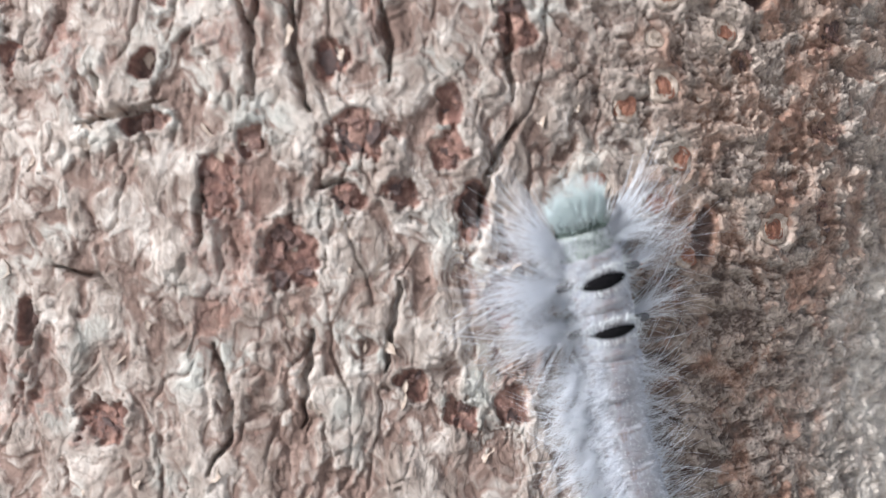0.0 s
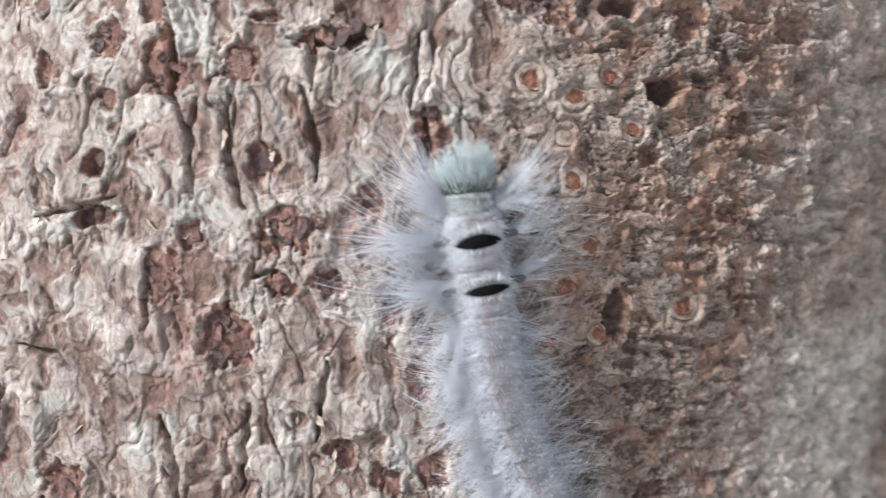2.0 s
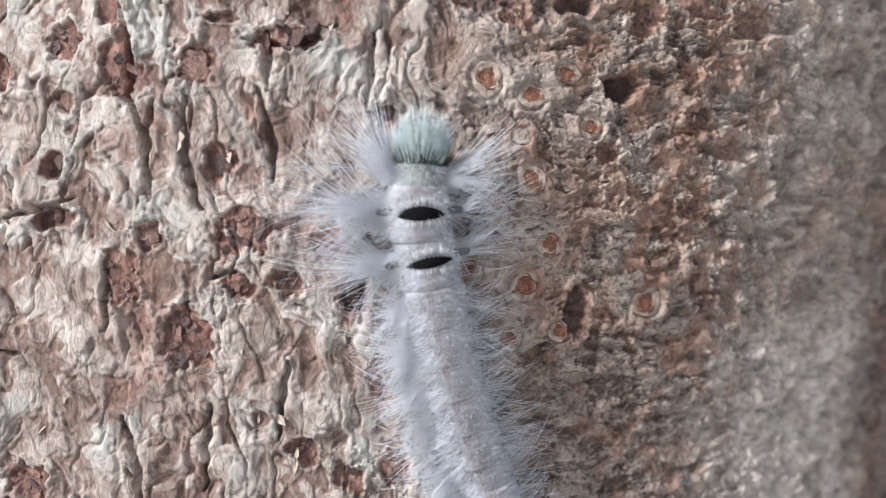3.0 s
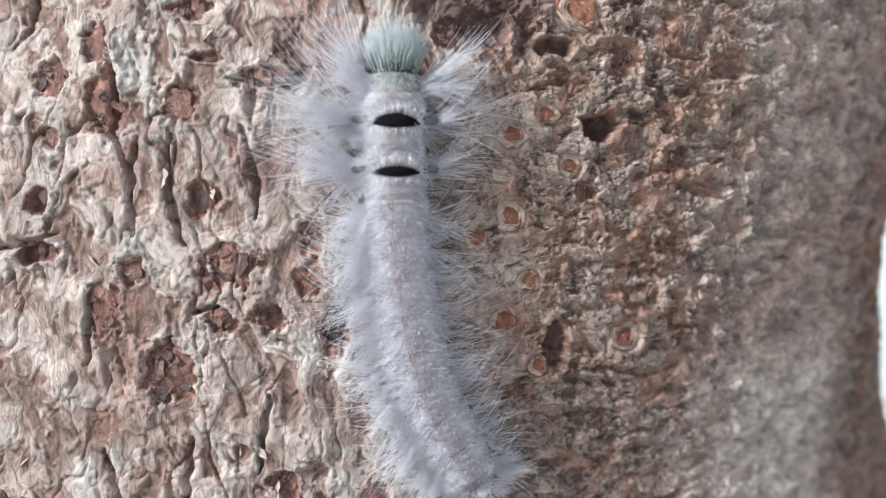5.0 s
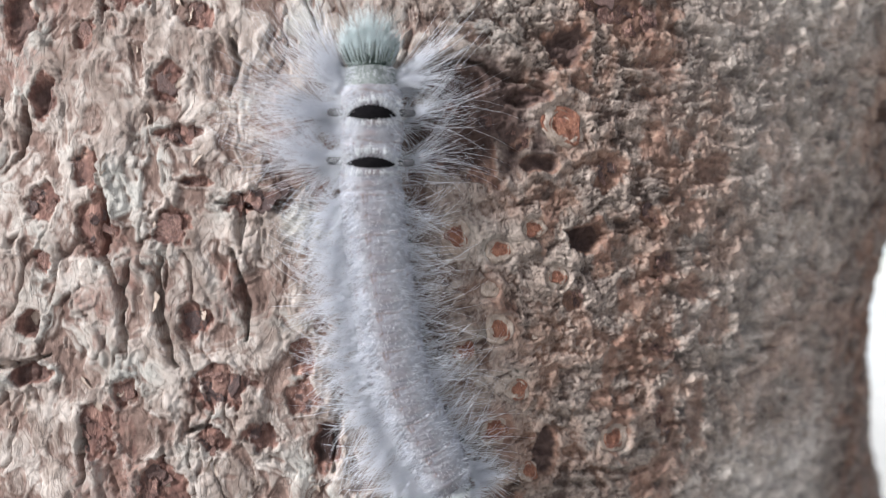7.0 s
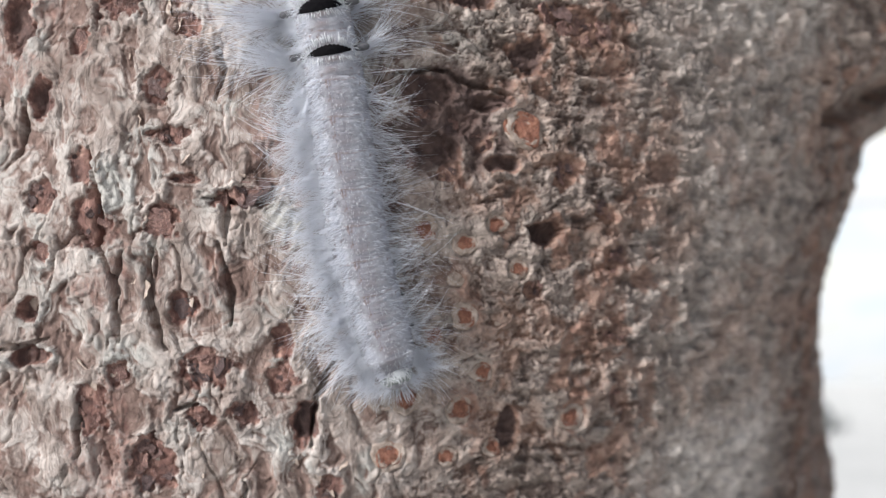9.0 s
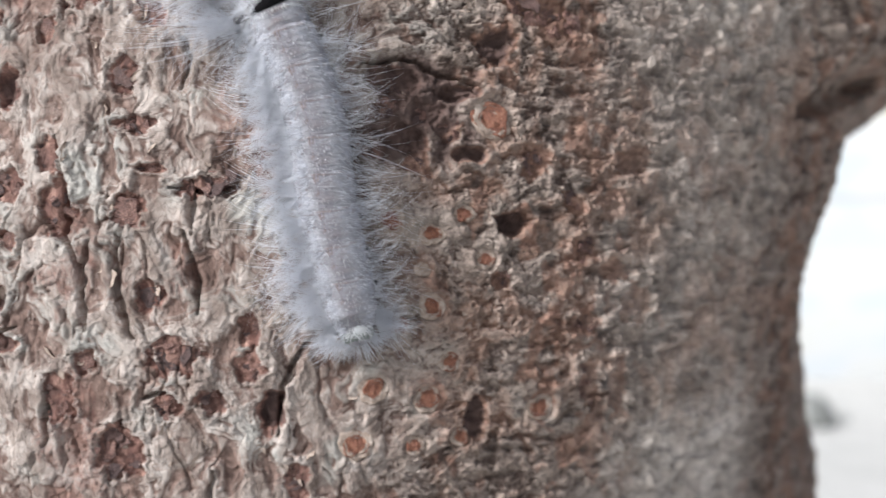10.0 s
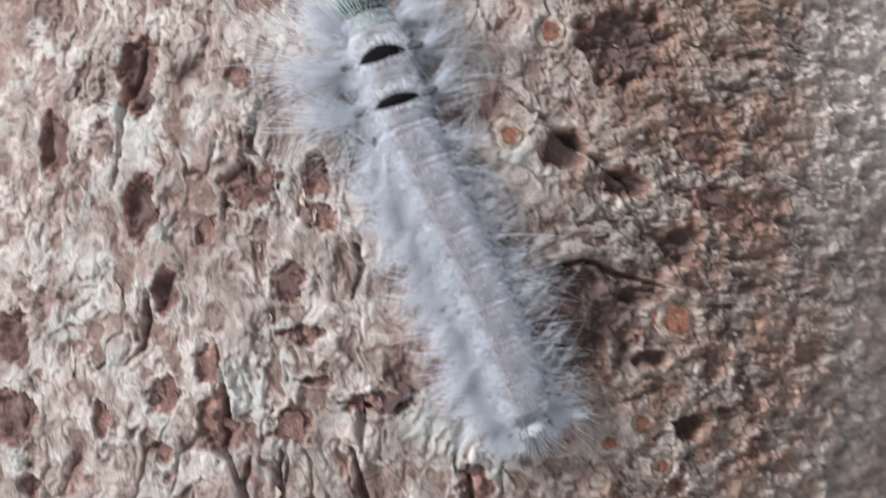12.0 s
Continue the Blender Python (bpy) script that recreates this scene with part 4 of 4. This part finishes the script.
            z0 = (1.45 * max(0, 1 - u * u) ** 0.75 - 0.35) if ahead else -0.85
            p = Vector((x, y + 0.4, z0 + rng.gauss(0, 0.2)))
            roots.append((p, Vector((math.sin(ang), -0.8 * math.cos(ang), 1.6 if ahead else -1.8)), rng.uniform(0.35, 1.0), 0.09, Vector((0, 0, 0))))
        for _ in range(80):
            ang = rng.choice((-1, 1)) * rng.uniform(0.75, 1.25)
            x, y = section(3.5, 5.5, ang)
            p = Vector((x, y + 0.4, rng.gauss(0.3, 0.9)))
            roots.append((p, Vector((math.sin(ang) + rng.gauss(0, 0.3), -0.9 * math.cos(ang), rng.gauss(-0.2, 0.6))), rng.uniform(0.4, 1.2), 0.10, Vector((0, 0.1, 0))))
        v, f = tuft(roots, rings=2)
        mesh_object("white_fringe", v, f, WHITE, thorax, "short white fringe round the bar")
        for side in (-1, 1):
            knob = []
            for m in range(10):
                w = 2 * math.pi * m / 10
                for q, (px, r) in enumerate(((2.9, 0.42), (4.1, 0.46), (4.7, 0.38), (4.9, 0.15))):
                    knob.append((side * px * MM, (-3.3 + r * math.cos(w)) * MM, (0.2 + r * math.sin(w)) * MM))
            kf = [(m * 4 + q, ((m + 1) % 10) * 4 + q, ((m + 1) % 10) * 4 + q + 1, m * 4 + q + 1) for m in range(10) for q in range(3)]
            wart = mesh_object("tubercle", knob, kf, DUSK, thorax, "dark grey side wart")
            v, f = side_hair(rng, side, 4.4, 4.4, 360 if side < 0 else 150, (16.0 if side < 0 else 13.5) - 0.8 * k, 0.36, 0.04 if side < 0 else 0.25, 0.42 if side < 0 else 0.2, 1.0, 1.0 if side < 0 else 0.8, 15 if side < 0 else 8)
            mesh_object("long_tuft", v, f, HAIR, wart, "fan of long grey-white hair")
            v, f = side_hair(rng, side, 3.5, 5.2, 220 if side < 0 else 50, 5.5, 0.55, -0.25, 0.3, 2.6)
            mesh_object("side_tuft", v, f, HAIR, thorax)
            v, f = flank_hair(rng, side, 3.5, 5.5, 5.0, 170 if side < 0 else 50, 4.4 if side < 0 else 3.0)
            mesh_object("flank_hair", v, f, HAIR, thorax)
        v, f = back_fuzz(rng, 3.5, 5.5, 4.8, 230, 0.5, 1.9)
        mesh_object("down", v, f, HAIR, thorax)

    for k in range(8):
        s = 10.4 + 4.35 * k
        w0, w1 = 3.65 + 0.12 * math.sin(k * 0.5), 3.65 + 0.12 * math.sin((k + 1) * 0.5) - (0.25 if k == 7 else 0)
        belly = seg("body_segment", s, 5.3, w0, w1, 5.6, 5.5, 4)
        for side in (-1, 1):
            knob = []
            for m in range(8):
                w = 2 * math.pi * m / 8
                for px, r in ((2.9, 0.55), (3.75, 0.5), (4.1, 0.16)):
                    knob.append((side * px * MM, (-2.0 + r * math.cos(w)) * MM, (0.6 + r * math.sin(w)) * MM))
            kf = [(m * 3 + q, ((m + 1) % 8) * 3 + q, ((m + 1) % 8) * 3 + q + 1, m * 3 + q + 1) for m in range(8) for q in range(2)]
            mesh_object("tubercle", knob, kf, DUSK, belly, "small dark side wart")
            v, f = side_hair(rng, side, 3.7, 5.2, 280 if side < 0 else 90, 9.4 + 0.8 * math.sin(k * 1.7 + side), 0.42, -0.06, 0.40 if side < 0 else 0.12, 2.0 if side < 0 else 2.6, 1.1 if side < 0 else 0.75, 10 if side < 0 else 4)
            mesh_object("side_tuft", v, f, HAIR, belly, "fan of grey-white side hair")
            v, f = flank_hair(rng, side, 3.65, 5.6, 4.8, 230 if side < 0 else 60, 5.0 if side < 0 else 3.0)
            mesh_object("flank_hair", v, f, HAIR, belly)
        v, f = back_fuzz(rng, 3.65, 5.6, 4.6, 130, 0.5)
        mesh_object("down", v, f, HAIR, belly)

    tail = seg("tail_segment", 44.9, 5.2, 3.5, 1.7, 5.4, 3.2, 3, SKIN, "tapered grey tail end")
    roots = []
    for _ in range(170):
        away, way = abs(rng.gauss(0, 0.5)), rng.uniform(0, 6.28)
        p = Vector((0.3 + 1.5 * away * math.cos(way), -4.1 + 0.5 * away, -0.1 + 0.8 * away * math.sin(way)))
        roots.append((p, Vector((rng.gauss(0.15, 0.5), -0.7 + rng.gauss(0, 0.25), -0.45 + rng.gauss(0, 0.35))), rng.uniform(0.5, 1.5), 0.10, Vector((0, 0.1, -0.15))))
    v, f = tuft(roots)
    mesh_object("white_tuft", v, f, WHITE, tail, "bright white tuft on the tail")
    plate, pf = [], []
    for k in range(7):
        t = k / 6
        w, h = 2.62 - 0.5 * t - 0.9 * t ** 4, 4.25 - 1.0 * t - 1.6 * t ** 4
        for m in range(15):
            ang = -1.5 + 3.0 * m / 14
            x, y = section(w, h, ang)
            sink = 0.25 * (abs(ang) / 1.5) ** 3 + (0.2 if k == 0 else 0)
            plate.append((x * (1 - sink * 0.3) * MM, (y + 0.4 + sink) * MM, (-0.35 - 2.7 * t) * MM))
            if k < 6 and m < 14:
                pf.append((k * 15 + m, k * 15 + m + 1, k * 15 + m + 16, k * 15 + m + 15))
    pf.append(tuple(range(90, 105)))
    mesh_object("anal_plate", plate, pf, GREEN, tail, "smooth grey-green plate at the tail")
    for side in (-1, 1):
        v, f = side_hair(rng, side, 3.1, 3.4, 380, 6.2, 0.5, -0.45, 0.3, 1.6)
        mesh_object("side_tuft", v, f, HAIR, tail)
        v, f = flank_hair(rng, side, 3.0, 4.7, 4.6, 240 if side < 0 else 150, 3.2)
        mesh_object("flank_hair", v, f, HAIR, tail)
    v, f = back_fuzz(rng, 3.0, 4.9, 3.0, 120, 0.6)
    mesh_object("down", v, f, HAIR, tail)
    roots = []
    for _ in range(260):
        u = rng.uniform(-1.25, 1.25)
        p = Vector((2.2 * math.sin(u), -rng.uniform(0.3, 2.4), -1.5 - 0.9 * math.cos(u)))
        roots.append((p, Vector((math.sin(u) * 0.9 + rng.gauss(0, 0.12), -0.12 + rng.gauss(0, 0.15), -math.cos(u))), rng.uniform(1.6, 3.6), 0.07, Vector((0, 0.15, 0))))
    v, f = tuft(roots)
    mesh_object("tail_fringe", v, f, HAIR, tail, "fringe of grey hair round the tail")
    return bug


build_caterpillar()


# ---------------------------------------------------------------- what moves
def motions():
    rows = CRAWL_A + CRAWL_B + CRAWL_C
    for ob, s in SEGMENTS:
        walk(ob, [(row[0], body_pose(row, s)) for row in rows])


motions()
